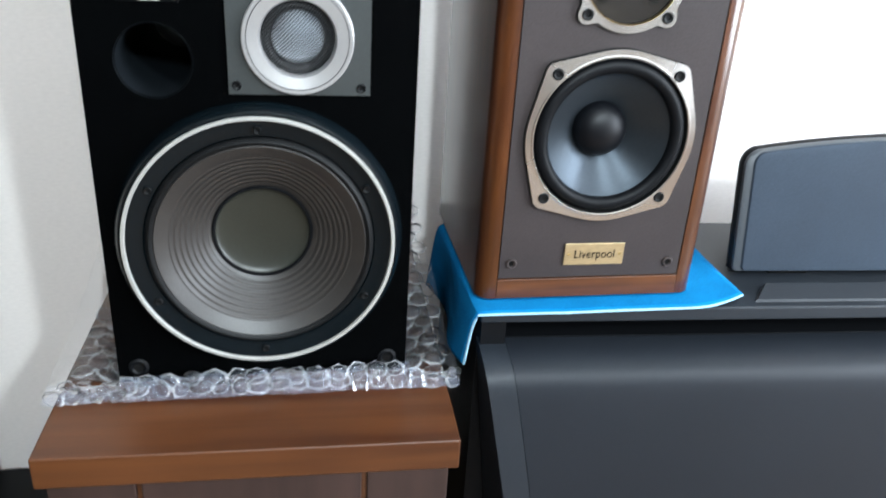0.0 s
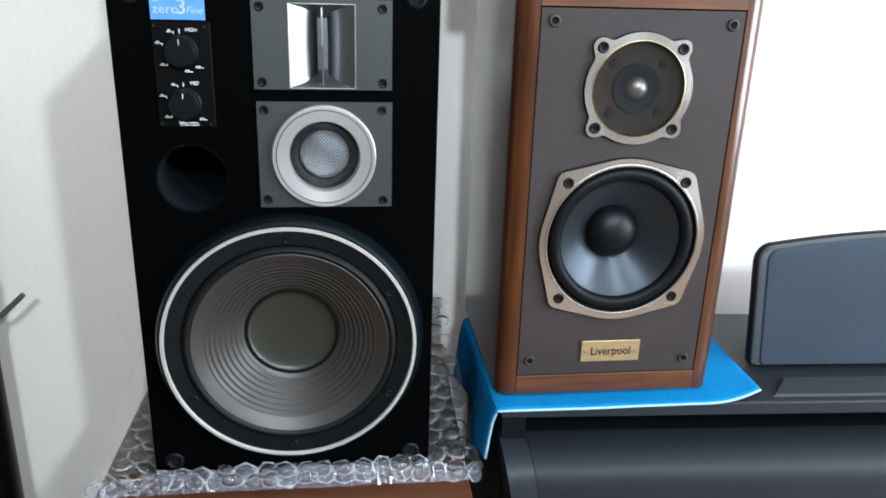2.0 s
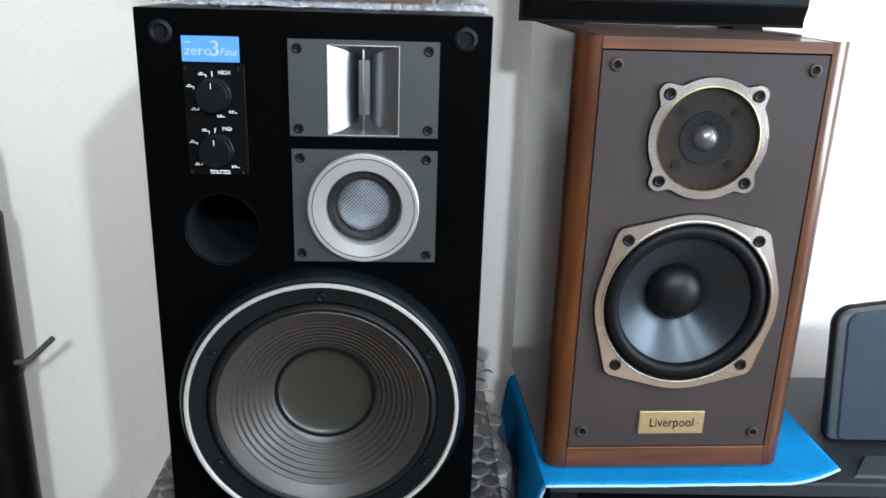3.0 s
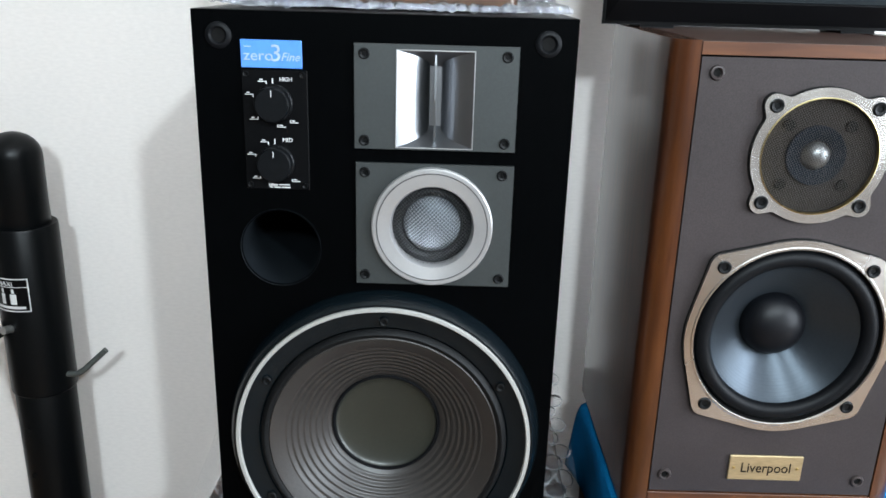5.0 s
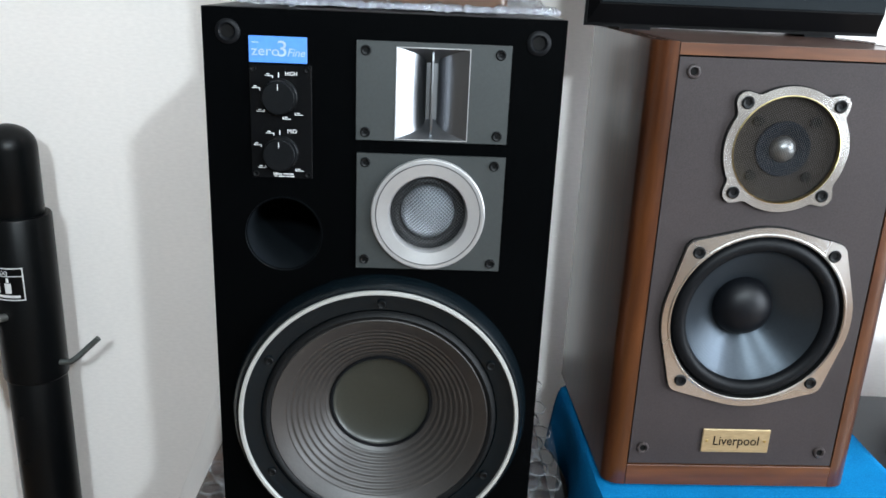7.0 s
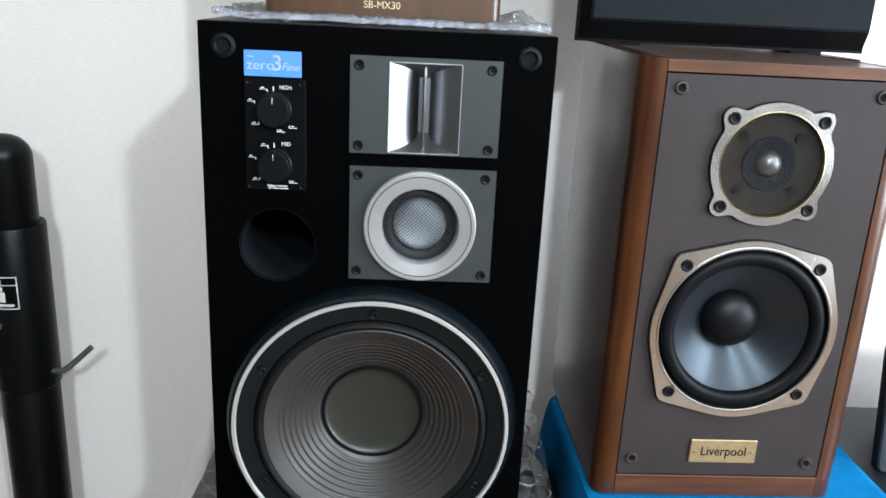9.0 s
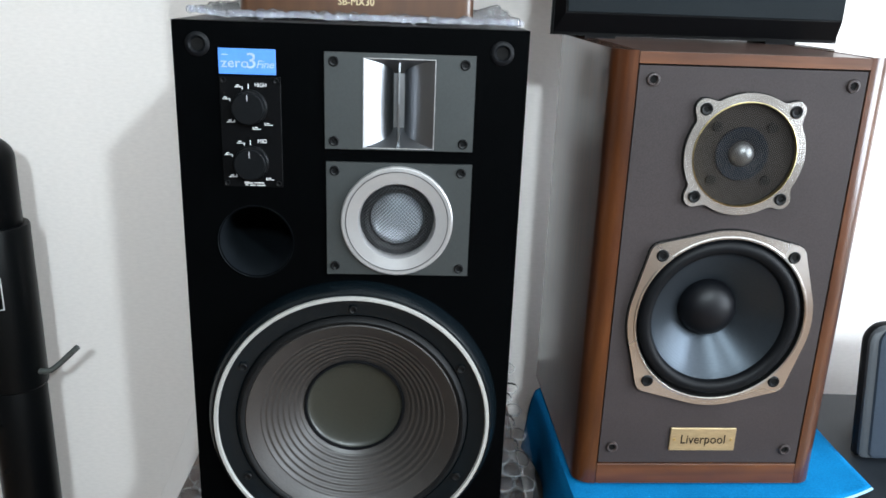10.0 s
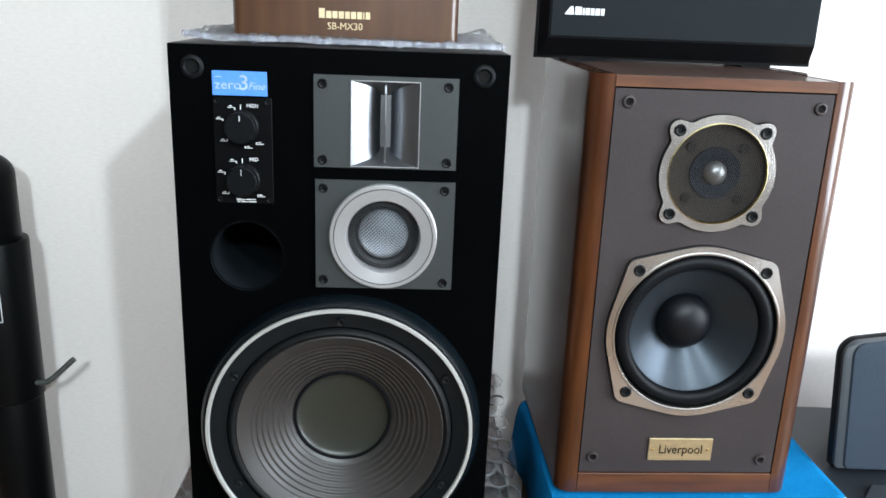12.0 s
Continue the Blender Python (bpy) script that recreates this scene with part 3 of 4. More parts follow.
    wf = part("woofer_frame", plate([woofer_outline(0.0), circle(cx, wz, 0.0885, 96)], -0.0050, -0.0008), M_CHAMPAGNE, t, "champagne metal woofer frame")
    part("woofer_rim", lathe([(0.0915, -0.0049), (0.0905, -0.0057), (0.0892, -0.0057), (0.0884, -0.0046)], cx, wz, 96), M_CHAMPAGNE, wf, smooth=True)
    part("woofer_chassis", lathe([(0.0887, -0.0046), (0.0878, -0.0040), (0.0868, 0.0015), (0.0855, 0.003)], cx, wz, 96), M_GROOVE, wf, smooth=True)
    part("woofer_surround", lathe([(0.0868, 0.0015)] + [(0.0785 + 0.0078 * math.cos(a), 0.0015 - 0.0072 * math.sin(a)) for a in [radians(15 * k) for k in range(1, 12)]] + [(0.0705, 0.0025)], cx, wz, 96), M_RUBBER, wf, "black rubber surround", True)
    prof = [(0.0712 - 0.0400 * k / 40, 0.002 + 0.0345 * (k / 40) ** 0.92 + 0.00012 * math.sin(k * 2.4)) for k in range(41)]
    part("woofer_cone", lathe(prof, cx, wz, 96), M_POLY, wf, "satin black cone", True)
    part("woofer_cap", lathe([(0.0318, 0.0372), (0.0316, 0.034)] + [(0.0312 * math.cos(a), 0.034 - 0.020 * math.sin(a)) for a in [0.15 * k for k in range(1, 11)]] + [(0, 0.014)], cx, wz, 64), M_CAPBLACK, wf, "soft black dust cap", True)
    for lx, lz in wl:
        screw(wf, cx + lx, -0.005, wz + lz, 0.0064)
    # name plate
    np_ = part("name_plate", box(-0.0345, 0.0385, -0.0022, 0.0004, 0.0425, 0.0700, 0.0006, 1), M_BRASS, t, "brushed brass name plate with dark lettering")
    lettering("lettering", "Liverpool", 0.0155, 0.0022, -0.0024, 0.0562, M_GROOVE, np_, width=0.049)
    for sx in (-0.0295, 0.0335):
        part("rivet", lathe([(0.0016, -0.002), (0.0013, -0.0034), (0, -0.0036)], sx, 0.0562, 12), M_GOLD, np_, smooth=True)
    return t


bookshelf_loudspeaker()


# ---- wooden cabinet under the black loudspeaker ----
def cabinet():
    t = thing("cabinet", -0.0985, 0.7185, 0.0, -1.4, "brown wooden cabinet with an orange-brown overhanging top", "cabinet")
    part("top", box(-0.2215, 0.2215, 0.0, 0.50, 0.4085, 0.4470, 0.0025, 3), M_CABINET, t, "orange-brown varnished wooden top")
    part("body", box(-0.2105, 0.2105, 0.019, 0.495, 0.05, 0.4083), M_CABINET_BODY, t)
    part("plinth", box(-0.200, 0.200, 0.035, 0.48, 0.0, 0.0498), M_CABINET_BODY, t)
    for x0, x1 in ((-0.2105, -0.1225), (-0.1165, 0.1145), (0.1205, 0.2105)):
        d = part("front_panel", box(x0, x1, 0.004, 0.0188, 0.055, 0.4080, 0.0015, 2), M_CABINET_BODY, t, "dark brown front panel")
    for x0 in (-0.1222, 0.1148):
        part("strip", box(x0, x0 + 0.0054, 0.010, 0.0188, 0.055, 0.4080), M_WALNUT_H, t)
    return t


cabinet()


# ---- television ----
def television():
    t = thing("television", 0.163, 0.828, 0.0, -2.6, "large charcoal television cabinet with a bowed front", "television")
    L = 1.06

    def slab(profile, x0, x1):
        bm = bmesh.new()
        a = [bm.verts.new((x0, y, z)) for y, z in profile]
        b = [bm.verts.new((x1, y, z)) for y, z in profile]
        for v in a + b:
            if v.co.x < 0.05:
                v.co.x += min(max(0, 0.5 - v.co.z) * 0.19, 0.05)
        bm.faces.new(a)
        bm.faces.new(b[::-1])
        for k in range(len(profile)):
            bm.faces.new((a[k], a[(k + 1) % len(profile)], b[(k + 1) % len(profile)], b[k]))
        return bm
    bow = [(0.004, 0.489), (-0.014, 0.486), (-0.030, 0.479), (-0.038, 0.471), (-0.042, 0.459), (-0.044, 0.444), (-0.046, 0.425), (-0.050, 0.37), (-0.054, 0.30), (-0.058, 0.20), (-0.058, 0.06)]
    part("top_deck", box(-0.0005, L, 0.0, 0.262, 0.525, 0.5435, 0.003, 3), M_TV, t, "charcoal plastic top deck")
    part("recess", box(0.034, L - 0.034, 0.065, 0.24, 0.488, 0.5248), M_GROOVE, t)
    part("housing", box(0.004, L - 0.004, 0.031, 0.36, 0.03, 0.4878), M_TV_DARK, t, "black plastic housing")
    for x0, x1 in ((0.004, 0.0338), (L - 0.0338, L - 0.004)):
        part("deck_support", box(x0, x1, 0.012, 0.24, 0.4880, 0.5248), M_TV_DARK, t)
    cheek = [(0.030, 0.489)] + bow + [(0.030, 0.06)]
    part("side_trim", slab(cheek, 0.0, 0.0335), M_TV, t, smooth=True)
    part("side_trim", slab(cheek, L - 0.0335, L), M_TV, t, smooth=True)
    front = [(0.0305, 0.4865), (0.0305, 0.06)] + [(y + 0.0030, z - 0.001) for y, z in bow[::-1]]
    part("front_panel", slab(front, 0.0345, L - 0.0345), M_TV_SCREEN, t, "dark slate bowed front panel", True)
    part("plinth", box(0.02, L - 0.02, -0.04, 0.34, 0.0, 0.0295), M_TV_DARK, t)
    bm = bmesh.new()
    lo = [bm.verts.new(p) for p in ((0.346, 0.012, 0.5436), (0.74, 0.012, 0.5436), (0.74, 0.046, 0.5436), (0.370, 0.046, 0.5436))]
    hi = [bm.verts.new(p) for p in ((0.350, 0.014, 0.5465), (0.736, 0.014, 0.5465), (0.730, 0.043, 0.5540), (0.374, 0.043, 0.5540))]
    bm.faces.new(lo)
    bm.faces.new(hi)
    for k in range(4):
        bm.faces.new((lo[k], lo[(k + 1) % 4], hi[(k + 1) % 4], hi[k]))
    part("control_flap", bm, M_TV, t, "raised charcoal control flap")
    return t


television()


def centre_speaker():
    t = thing("centre_speaker", 0.5090, 0.890, 0.5445, -2.6, "slate-grey centre loudspeaker with a gently arched top, on the television", "loudspeaker", "loudspeakers")
    L, H0, H1, LEAN = 0.53, 0.163, 0.186, 0.030

    def arch(x):
        return H0 + (H1 - H0) * (1 - (2 * x / L - 1) ** 2)

    def face(side, rise, y, rad):
        """The arched outline, drawn in by side at its ends and by rise above and below."""
        x0, x1, z0 = side, L - side, 0.006 + rise
        out = [(x0 + 0.004, z0), (x1 - 0.004, z0), (x1, z0 + 0.004)]
        turn = [radians(90 * k / 8) for k in range(9)]
        top = arch(x1 - rad) - rise
        out += [(x1 - rad + rad * math.cos(a), top - rad + rad * math.sin(a)) for a in turn]
        out += [(x, arch(x) - rise) for x in [x1 - rad - (x1 - x0 - 2 * rad) * k / 24 for k in range(1, 24)]]
        top = arch(x0 + rad) - rise
        out += [(x0 + rad - rad * math.sin(a), top - rad + rad * math.cos(a)) for a in turn]
        out.append((x0, z0 + 0.004))
        return [(x, y + LEAN * z / H0, z) for x, z in out]

    def loft(*rings):
        bm = bmesh.new()
        vs = [[bm.verts.new(p) for p in ring] for ring in rings]
        bm.faces.new(vs[0])
        bm.faces.new(vs[-1][::-1])
        for a, b in zip(vs, vs[1:]):
            for k in range(len(a)):
                bm.faces.new((a[k], a[(k + 1) % len(a)], b[(k + 1) % len(a)], b[k]))
        return bm
    back = [(0.06 + x * 0.77, y + 0.12, 0.006 + (z - 0.006) * 0.72) for x, y, z in face(0.004, 0.004, 0.0, 0.026)]
    part("shell", loft(face(0.003, 0.0015, 0.006, 0.022), face(0.0, 0.0, 0.009, 0.024), face(0.0, 0.0, 0.014, 0.025), back), M_TV_DARK, t, "black plastic shell", True)
    part("bezel", loft(face(0.0075, 0.0035, -0.0012, 0.020), face(0.0035, 0.0018, 0.0015, 0.022), face(0.003, 0.0016, 0.0058, 0.022)), M_BEZEL, t, "grey plastic bezel", True)
    part("grille", loft(face(0.0165, 0.0060, -0.0045, 0.014), face(0.0140, 0.0045, -0.0038, 0.016), face(0.0125, 0.0040, -0.0013, 0.017)), M_GRILLE, t, "slate-grey cloth grille", True)
    for x in (0.06, 0.42):
        part("foot", box(x, x + 0.055, 0.012, 0.10, 0.0, 0.0062), M_GROOVE, t)
    return t


centre_speaker()


# ---- towel ----
def towel():
    t = thing("towel", 0.30, 0.90, 0.545, 0, "turquoise towel with a pale hem under the walnut loudspeaker", "towel")
    nu, nv = 60, 34
    edge_x = 0.160
    bm = bmesh.new()
    rows = []
    for j in range(nv + 1):
        v = j / nv
        row = []
        for i in range(nu + 1):
            u = i / nu
            s = -0.125 + (0.125 + 0.335) * u
            y = 0.806 + 0.262 * v + 0.012 * (1 - v) * math.sin(u * 3.0) * 0.3
            if s < 0:
                drop = -s * (0.66 + 0.34 * min(1, 1.6 * v))
                x = edge_x - 0.010 * (1 - math.exp(-drop / 0.01)) - 0.012 * math.sin(v * 6 + 0.6) * drop / 0.12
                z = 0.5480 - max(0, drop - 0.006)
                y += (drop / 0.125) * (0.030 + 0.015 * v)
            else:
                x, z = edge_x + s, 0.5480 + 0.0007 * math.sin(9 * u + 5 * v)
                over = max(0, s - 0.262) / 0.073
                y += 0.026 * over ** 1.6 * (1 - v) - 0.09 * over * v ** 1.5
                z += 0.002 * over
            row.append(bm.verts.new((x - 0.30, y - 0.90, z - 0.545 + noise.noise(Vector((x * 40, y * 40, 1))) * 0.0006)))
        rows.append(row)
    for a, b in zip(rows, rows[1:]):
        for k in range(nu):
            bm.faces.new((a[k], a[k + 1], b[k + 1], b[k]))
    front = [r.co.copy() for r in rows[0]]
    cloth = part("cloth", bm, M_TOWEL, t, smooth=True)
    sol = cloth.modifiers.new("thickness", "SOLIDIFY")
    sol.thickness, sol.offset = 0.0018, 1
    part("hem", tube([p + Vector((0, -0.0012, 0.0)) for p in front], 0.0016, 6), M_HEM, t, "pale stitched hem", True)
    return t


towel()


# ---- bubble wrap ----
def bubble_mesh(r, h):
    bm = bmesh.new()
    rings = [(r, 0.0), (r * 0.97, h * 0.55), (r * 0.82, h * 0.88), (r * 0.45, h)]
    vs = [[bm.verts.new((q * math.cos(2 * math.pi * k / 12), q * math.sin(2 * math.pi * k / 12), z)) for k in range(12)] for q, z in rings]
    top = bm.verts.new((0, 0, h * 1.0))
    for a, b in zip(vs, vs[1:]):
        for k in range(12):
            bm.faces.new((a[k], a[(k + 1) % 12], b[(k + 1) % 12], b[k]))
    for k in range(12):
        bm.faces.new((vs[-1][k], vs[-1][(k + 1) % 12], top))
    for f in bm.faces:
        f.smooth = True
    # the welded seam round the bubble, out to its six neighbours
    hexa = []
    for k in range(12):
        a = 2 * math.pi * k / 12
        q = r * 1.085 / max(math.cos(((a + math.pi / 6) % (math.pi / 3)) - math.pi / 6), 0.8)
        hexa.append(bm.verts.new((q * math.cos(a), q * math.sin(a), 0.0003)))
    for k in range(12):
        f = bm.faces.new((vs[0][k], hexa[k], hexa[(k + 1) % 12], vs[0][(k + 1) % 12]))
        f.material_index, f.smooth = 1, True
    low = [bm.verts.new((v.co.x * 0.93, v.co.y * 0.93, h * 0.30)) for v in vs[0]]
    for k in range(12):
        f = bm.faces.new((vs[0][k], vs[0][(k + 1) % 12], low[(k + 1) % 12], low[k]))
        f.material_index, f.smooth = 1, True
    me = bpy.data.meshes.new("bubble")
    bm.to_mesh(me)
    bm.free()
    me.materials.append(M_BUBBLE)
    me.materials.append(M_SEAM)
    return me


def bubble_sheet(t, x0, x1, y0, y1, surface, pitch, r, h, skip, ox, oy, oz, seed, step=0.006, tumble=lambda x, y: 4, bare=lambda x, y: False):
    """A film that follows surface(x, y), with bubbles set in staggered rows wherever skip(x, y) is false."""
    rnd = random.Random(seed)
    bm = bmesh.new()
    nx, ny = int((x1 - x0) / step), int((y1 - y0) / step)
    grid = [[bm.verts.new((x0 + (x1 - x0) * i / nx - ox, y0 + (y1 - y0) * j / ny - oy, surface(x0 + (x1 - x0) * i / nx, y0 + (y1 - y0) * j / ny) - oz)) for i in range(nx + 1)] for j in range(ny + 1)]
    for j in range(ny):
        for i in range(nx):
            if not skip(x0 + (x1 - x0) * (i + 0.5) / nx, y0 + (y1 - y0) * (j + 0.5) / ny):
                bm.faces.new((grid[j][i], grid[j][i + 1], grid[j + 1][i + 1], grid[j + 1][i]))
    bmesh.ops.delete(bm, geom=[v for v in bm.verts if not v.link_faces], context="VERTS")
    part("film", bm, M_FILM, t, smooth=True)
    me = bubble_mesh(r, h)
    row = 0
    y = y0 + r * 1.1
    while y < y1 - r:
        x = x0 + r * 1.1 + (pitch / 2 if row % 2 else 0)
        while x < x1 - r:
            if not skip(x, y) and not bare(x, y):
                e = 0.004
                nrm = Vector((surface(x - e, y) - surface(x + e, y), surface(x, y - e) - surface(x, y + e), 2 * e)).normalized()
                ob = new("bubble", me)
                q = nrm.to_track_quat("Z", "Y").to_matrix().to_4x4()
                ob.matrix_basis = Matrix.Translation((x - ox, y - oy, surface(x, y) - oz)) @ q @ pose(0, 0, 0, rnd.gauss(0, tumble(x, y)), rnd.gauss(0, tumble(x, y)), rnd.uniform(-8, 8)) @ Matrix.Diagonal((1 + rnd.uniform(-0.08, 0.08), 1 + rnd.uniform(-0.08, 0.08), rnd.uniform(0.45, 1.1), 1))
                ob.parent = t
            x += pitch
        y += pitch * 0.87
        row += 1


def lower_wrap():
    t = thing("bubble_wrap", -0.09, 0.84, 0.447, 0, "crumpled clear large-bubble wrap under the black loudspeaker", "bubble wrap", "bubble wrap sheets")

    def surface(x, y):
        z = 0.4495 + 0.004 * abs(noise.noise(Vector((x * 14, y * 14, 3))))
        if y < 0.838:
            f = (0.838 - y) / 0.026
            z += 0.021 * math.sin(math.pi * min(f, 1) ** 0.55) * (0.75 + 0.7 * noise.noise(Vector((x * 24, y * 12, 1)))) * (1 if -0.25 < x < 0.08 else 0.5)
        if x < -0.252:
            f = (-0.252 - x) / 0.08
            z += 0.010 * math.sin(min(f, 1) * 3.0) + max(0, y - 0.98) * 0.20 * min(1, f * 2) + 0.004 * noise.noise(Vector((x * 50, y * 50, 6)))
        if x > 0.080:
            f = (x - 0.080) / 0.065
            z += 0.008 * math.sin(min(f, 1) * 3.0) + max(0, y - 0.95) * 0.26
        return max(z, 0.4485)

    def skip(x, y):
        inside = -0.248 < x < 0.073 and y > 0.846
        ragged = 0.827 + 0.004 * noise.noise(Vector((x * 25, 7, 2))) + (0.02 if x > 0.10 else 0)
        corner = x > 0.146 - 0.05 * max(0, y - 1.0)
        return inside or y < ragged or corner
    # the front hem of the sheet, crumpled up against the loudspeaker
    rnd = random.Random(11)
    me = bubble_mesh(0.0118, 0.0080)
    for row, (zc, yc) in enumerate(((0.4545, 0.8230), (0.4615, 0.8300))):
        x = -0.318 + 0.0118 * row
        while x < 0.138:
            wave = noise.noise(Vector((x * 9, row, 4)))
            z = zc + 0.004 * wave + (0.003 if -0.24 < x < 0.07 else -0.004)
            y = yc + 0.004 * noise.noise(Vector((x * 13, row, 8)))
            ob = new("bubble", me)
            tilt = Vector((rnd.gauss(0, 0.45), -1, 0.75 + 0.25 * row + rnd.gauss(0, 0.45))).normalized().to_track_quat("Z", "Y").to_matrix().to_4x4()
            ob.matrix_basis = Matrix.Translation((x + 0.09, y - 0.84, z - 0.447)) @ tilt @ Matrix.Diagonal((rnd.uniform(0.85, 1.15), rnd.uniform(0.5, 0.85), rnd.uniform(0.4, 1.2), 1))
            ob.parent = t
            x += 0.0232 * rnd.uniform(0.88, 1.08)
    # the film between those flattened bubbles, pulled into sharp creases
    bm = bmesh.new()
    cols, lines = 190, 9
    grid = []
    for j in range(lines + 1):
        v = j / lines
        line = []
        for i in range(cols + 1):
            x = -0.326 + 0.464 * i / cols
            rise = (0.023 if -0.25 < x < 0.08 else 0.012) * (0.8 + 0.45 * noise.noise(Vector((x * 30, 2, 5))))
            p = Vector((x * 75, v * 2.2, 9))
            q = Vector((x * 210, v * 4.5, 3))
            fold = 0.0042 * (0.5 - abs(noise.noise(p))) + 0.0020 * (0.5 - abs(noise.noise(q)))
            line.append(bm.verts.new((x + 0.09 + 0.003 * noise.noise(p + Vector((4, 4, 4))), 0.8140 + 0.019 * v ** 0.8 - 2 * fold * (1 - 0.6 * v) - 0.84, 0.4500 + rise * math.sin(1.5 * v) + fold * 0.6 - 0.447)))
        grid.append(line)
    for a, b in zip(grid, grid[1:]):
        for k in range(cols):
            bm.faces.new((a[k], a[k + 1], b[k + 1], b[k]))
    part("crumpled_edge", bm, M_CRUMPLE, t, "creased milky film edge", True)
    bubble_sheet(t, -0.332, 0.150, 0.800, 1.215, surface, 0.0255, 0.0118, 0.0075, skip, -0.09, 0.84, 0.447, 4, tumble=lambda x, y: 15 if y < 0.84 else 6, bare=lambda x, y: y < 0.836 or x < -0.306 or (x < -0.252 and y > 1.02 - 0.6 * (-0.252 - x)))
    return t


def upper_wrap():
    t = thing("bubble_wrap", -0.09, 0.90, 1.034, 0, "flat clear bubble wrap on top of the black loudspeaker", "bubble wrap", "bubble wrap sheets")

    def surface(x, y):
        z = 1.0368 + 0.0016 * abs(noise.noise(Vector((x * 20, y * 20, 5))))
        if x > 0.035:
            z += (x - 0.035) * 0.25 * max(0, min(1, (y - 0.93) / 0.1))
        if x < -0.21:
            z += (-0.21 - x) * 0.10
        return z

    def skip(x, y):
        return y < 0.869 + 0.004 * noise.noise(Vector((x * 18, 1, 9)))
    bubble_sheet(t, -0.246, 0.078, 0.862, 1.10, surface, 0.0112, 0.0050, 0.0068, skip, -0.09, 0.90, 1.034, 8, 0.005)
    # the cut edge, whose bubbles tip forward
    rnd = random.Random(5)
    me = bubble_mesh(0.0042, 0.0036)
    me.materials[0] = M_BEAD
    x = -0.240
    while x < 0.074:
        ob = new("bubble", me)
        tilt = Vector((rnd.gauss(0, 0.2), -1, 0.7 + rnd.gauss(0, 0.25))).normalized().to_track_quat("Z", "Y").to_matrix().to_4x4()
        ob.matrix_basis = Matrix.Translation((x + 0.09, 0.8715 + 0.003 * noise.noise(Vector((x * 18, 1, 9))) - 0.90, surface(x, 0.872) + 0.0018 - 1.034)) @ tilt @ Matrix.Diagonal((1, rnd.uniform(0.55, 0.9), rnd.uniform(0.4, 1.2), 1))
        ob.parent = t
        x += 0.0092 * rnd.uniform(0.8, 1.15)
    return t


# ---- small brown loudspeaker on top ----
def brown_loudspeaker():
    t = thing("loudspeaker", -0.0865, 0.905, 1.0405, 0, "small dark brown wooden loudspeaker with gold print on bubble wrap", "loudspeaker", "loudspeakers")
    bm = box(-0.1155, 0.1155, 0.0, 0.19, 0.0, 0.27)
    bmesh.ops.bevel(bm, geom=[e for e in bm.edges if abs(e.verts[0].co.z - e.verts[1].co.z) > 0.1 and e.verts[0].co.y < 0.01], offset=0.010, segments=5, affect="EDGES", profile=0.5)
    body = part("case", bm, M_BROWNBOX, t, smooth=True)
    x = -0.0275
    for w in (0.0072, 0.0066, 0.0062, 0.0066, 0.0058, 0.0064, 0.0062, 0.0024, 0.0058):
        part("logo_bar", box(x, x + w - 0.0012, -0.0006, 0.0002, 0.0205, 0.0275 + (0.0025 if w > 0.007 else 0)), M_GOLDINK, body)
        x += w
    lettering("lettering", "SB-MX30", 0.0098, -0.001, -0.0002, 0.0125, M_GOLDINK, body, "gold model lettering", width=0.0355)
    return t


# ---- black speaker box on the walnut loudspeaker ----
def black_loudspeaker():
    t = thing("loudspeaker", 0.2975, 1.024, 1.0200, 0, "black loudspeaker box with dark cloth grille on the walnut loudspeaker", "loudspeaker", "loudspeakers")
    W, H, D, Z = 0.1695, 0.22, 0.12, 0.0030
    bm = box(-W, W, 0.0, D, Z, H)
    for v in bm.verts:
        if v.co.y > 0.01:
            v.co.x *= 0.84
    bmesh.ops.bevel(bm, geom=[e for e in bm.edges if all(v.co.y < 0.001 for v in e.verts)], offset=0.003, segments=2, affect="EDGES")
    part("case", bm, M_BOXBLACK, t)
    bm = bmesh.new()
    a = [bm.verts.new((x, -0.0003, z)) for x, z in rect(-W + 0.0035, W - 0.0035, Z + 0.0035, H - 0.003)]
    b = [bm.verts.new((x, -0.0120, z)) for x, z in rect(-W + 0.0135, W - 0.0050, 0.0275, H - 0.012)]
    for k in range(4):
        bm.faces.new((a[k], a[(k + 1) % 4], b[(k + 1) % 4], b[k]))
    bm.faces.new(a[::-1])
    bm.faces.new(b)
    part("grille_frame", bm, M_BOXBLACK, t)
    g = part("grille", box(-W + 0.0150, W - 0.0060, -0.0145, -0.0122, 0.0290, H - 0.013, 0.0008, 1), M_BOXGRILLE, t, "dark grey cloth grille")
    x = -0.1395
    for k, w in enumerate((0.0124, 0.0088, 0.0033, 0.0061, 0.0054, 0.0066, 0.0052)):
        bm = box(x, x + w - 0.0011, -0.0158, -0.0146, 0.0535, 0.0612 + (0.0014 if k in (0, 1) else 0), 0.0002, 1)
        if k == 0:
            for v in bm.verts:
                if v.co.z > 0.058:
                    v.co.x += (x + w * 0.75 - v.co.x) * 0.7
        part("logo_bar", bm, M_LOGO, g)
        x += w
    for fx in (-0.128, 0.086):
        part("foot", box(fx, fx + 0.036, 0.006, 0.058, 0.0, Z), M_RUBBER, t)
    return t


brown_loudspeaker()
black_loudspeaker()


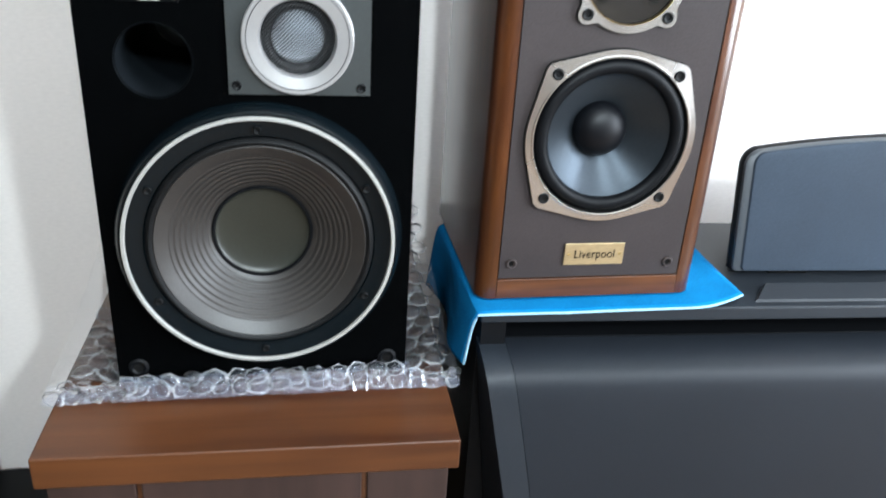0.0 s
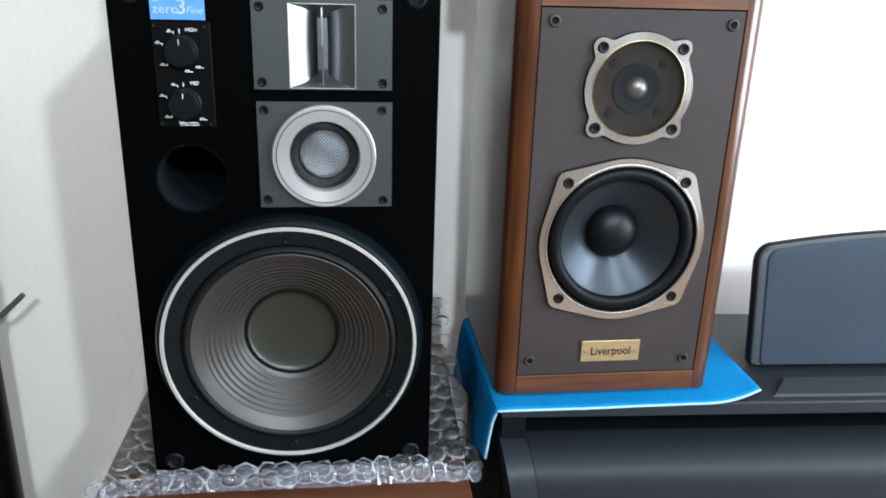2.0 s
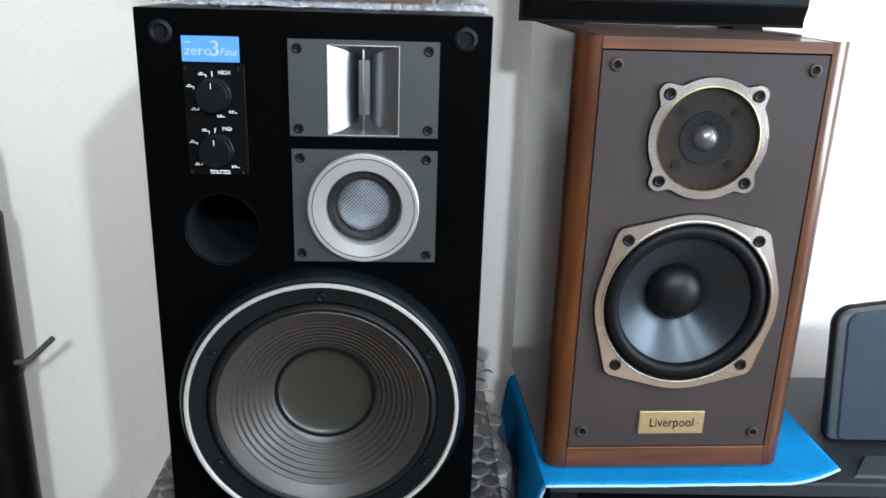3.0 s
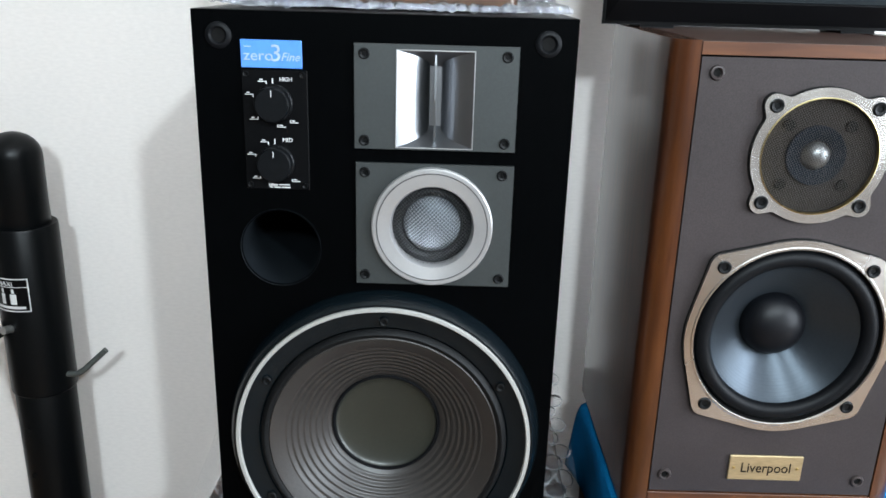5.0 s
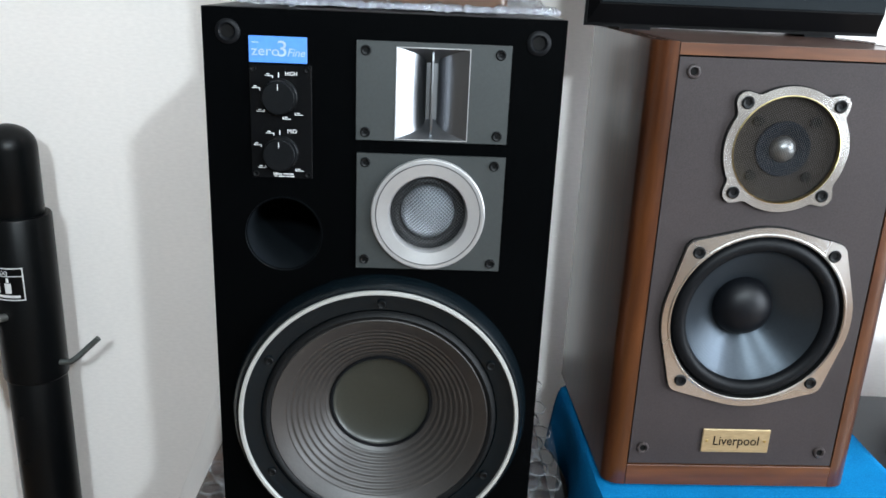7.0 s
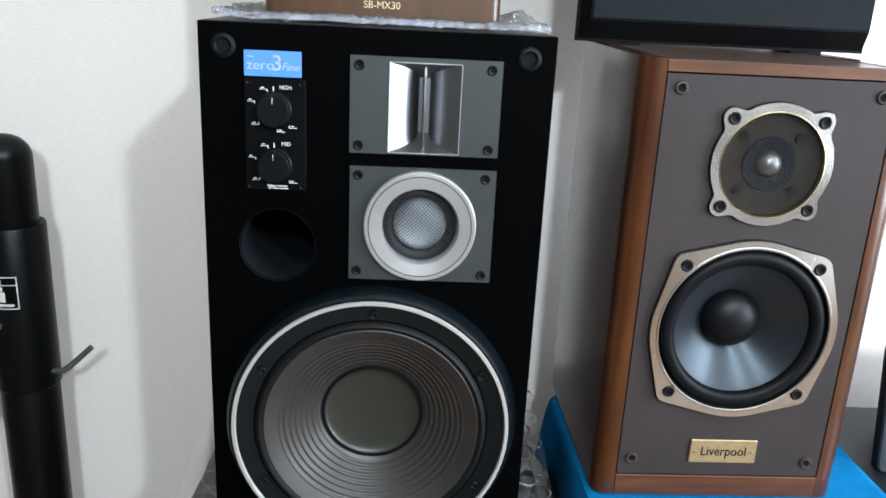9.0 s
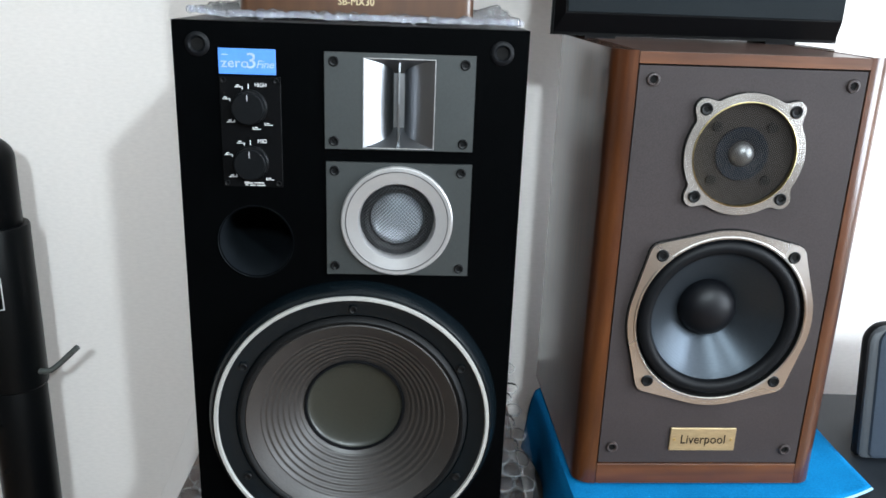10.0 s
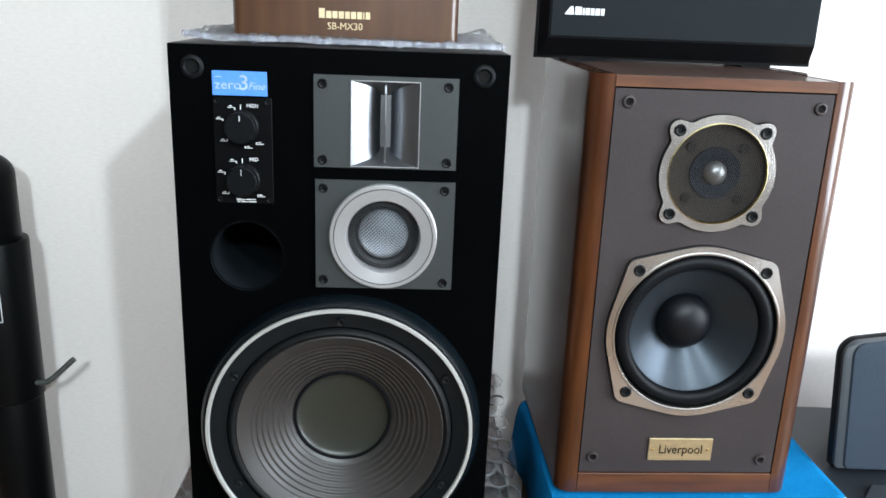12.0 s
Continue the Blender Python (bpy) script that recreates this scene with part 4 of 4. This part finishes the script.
# ---- black steel post ----
def steel_post():
    t = thing("steel_post", -0.589, 1.16, -0.032, 0, "black steel post with height clamp and bent pin by the wall", "post")

    t.scale = (1.03, 1.03, 1.03)

    def column(r0, z0, z1, dome=0.0, seg=36):
        bm = bmesh.new()
        prof = [(0.0, z0), (r0 * 0.96, z0), (r0, z0 + 0.002)]
        if dome:
            prof += [(r0 * math.cos(a), z1 - dome + dome * math.sin(a)) for a in [0.0, 0.2, 0.45, 0.7, 0.95, 1.2, 1.4]] + [(0, z1)]
        else:
            prof += [(r0, z1 - 0.002), (r0 * 0.97, z1), (0, z1)]
        lathe(prof, 0, 0, seg, bm)
        bmesh.ops.rotate(bm, verts=bm.verts, cent=(0, 0, 0), matrix=Matrix.Rotation(radians(90), 3, "X"))
        for v in bm.verts:
            v.co.z = abs(v.co.z)
        return bm
    part("lower_tube", column(0.0385, 0.0315, 0.54), M_POLE, t, smooth=True)
    part("upper_tube", column(0.0335, 0.70, 0.8695, dome=0.030), M_POLE, t, smooth=True)
    sl = part("clamp_sleeve", column(0.0415, 0.520, 0.752), M_POLE, t, "black clamp sleeve", True)
    # label plate facing the room, bent round the sleeve
    bm = bmesh.new()
    def on(a, z, r=0.0418):
        return (r * math.sin(a), -r * math.cos(a), z)
    def patch(a0, a1, z0, z1, r=0.0419, n=8, bm=None):
        bm = bm or bmesh.new()
        lo = [bm.verts.new(on(a0 + (a1 - a0) * k / n, z0, r)) for k in range(n + 1)]
        hi = [bm.verts.new(on(a0 + (a1 - a0) * k / n, z1, r)) for k in range(n + 1)]
        for k in range(n):
            bm.faces.new((lo[k], lo[k + 1], hi[k + 1], hi[k]))
        return bm
    a0, a1, z0, z1 = -0.87, 0.40, 0.645, 0.690
    lb = part("label", patch(a0, a1, z0, z1), M_PANEL, sl, "black label with white border and pictograms")
    bm = patch(a0, a1, z1 - 0.0015, z1, 0.0422)
    patch(a0, a1, z0, z0 + 0.0015, 0.0422, bm=bm)
    patch(a0, a1, z1 - 0.0120, z1 - 0.0110, 0.0422, bm=bm)
    patch(a0, a0 + 0.035, z0, z1, 0.0422, 2, bm)
    patch(a1 - 0.035, a1, z0, z1, 0.0422, 2, bm)
    part("label_border", bm, M_INK, lb)
    am = -0.28
    word = lettering("lettering", "MAXI", 0.0085, 0, 0, 0, M_INK, lb, width=0.022)
    word.matrix_basis = pose(0.0432 * math.sin(am), -0.0432 * math.cos(am), z1 - 0.0068, 90, 0, math.degrees(am))
    for c, w in ((-0.42, 0.07), (-0.08, 0.10)):
        bm = patch(c - w, c + w, z0 + 0.010, z0 + 0.024, 0.0422, 2)
        patch(c - 0.04, c + 0.04, z0 + 0.025, z0 + 0.031, 0.0422, 2, bm)
        part("pictogram", bm, M_INK, lb)
    part("small_print", patch(-0.72, 0.26, z0 + 0.004, z0 + 0.0075, 0.0422), M_INK, lb)
    a = -0.34
    part("bolt", tube([(0.041 * math.sin(a), -0.041 * math.cos(a), 0.620), (0.054 * math.sin(a), -0.054 * math.cos(a), 0.6225)], 0.0052, 12), M_BOLT, sl, "bright steel bolt", True)
    part("locking_pin", tube([(0.030, -0.012, 0.5440), (0.046, -0.013, 0.5440), (0.054, -0.013, 0.5455), (0.062, -0.012, 0.5510), (0.092, -0.008, 0.5790)], 0.0040, 10), M_STEEL, sl, "grey bent steel pin", True)
    part("clamp_arm", tube([(-0.036, -0.030, 0.615), (-0.060, -0.040, 0.600), (-0.078, -0.045, 0.575)], 0.012, 12), M_POLE, sl, smooth=True)
    part("clamp_lever", tube([(-0.070, -0.050, 0.585), (-0.060, -0.056, 0.550), (-0.054, -0.060, 0.515), (-0.048, -0.060, 0.498)], 0.0105, 12), M_POLE, sl, "black lever grip", True)
    for z in (0.47, 0.40, 0.33):
        part("pin_hole", tube([(-0.012, -0.0365, z), (-0.012, -0.0388, z)], 0.004, 12), M_GROOVE, t)
    part("base", box(-0.16, 0.16, -0.12, 0.08, 0.0312, 0.05, 0.004), M_POLE, t)
    return t


steel_post()
lower_wrap()
upper_wrap()
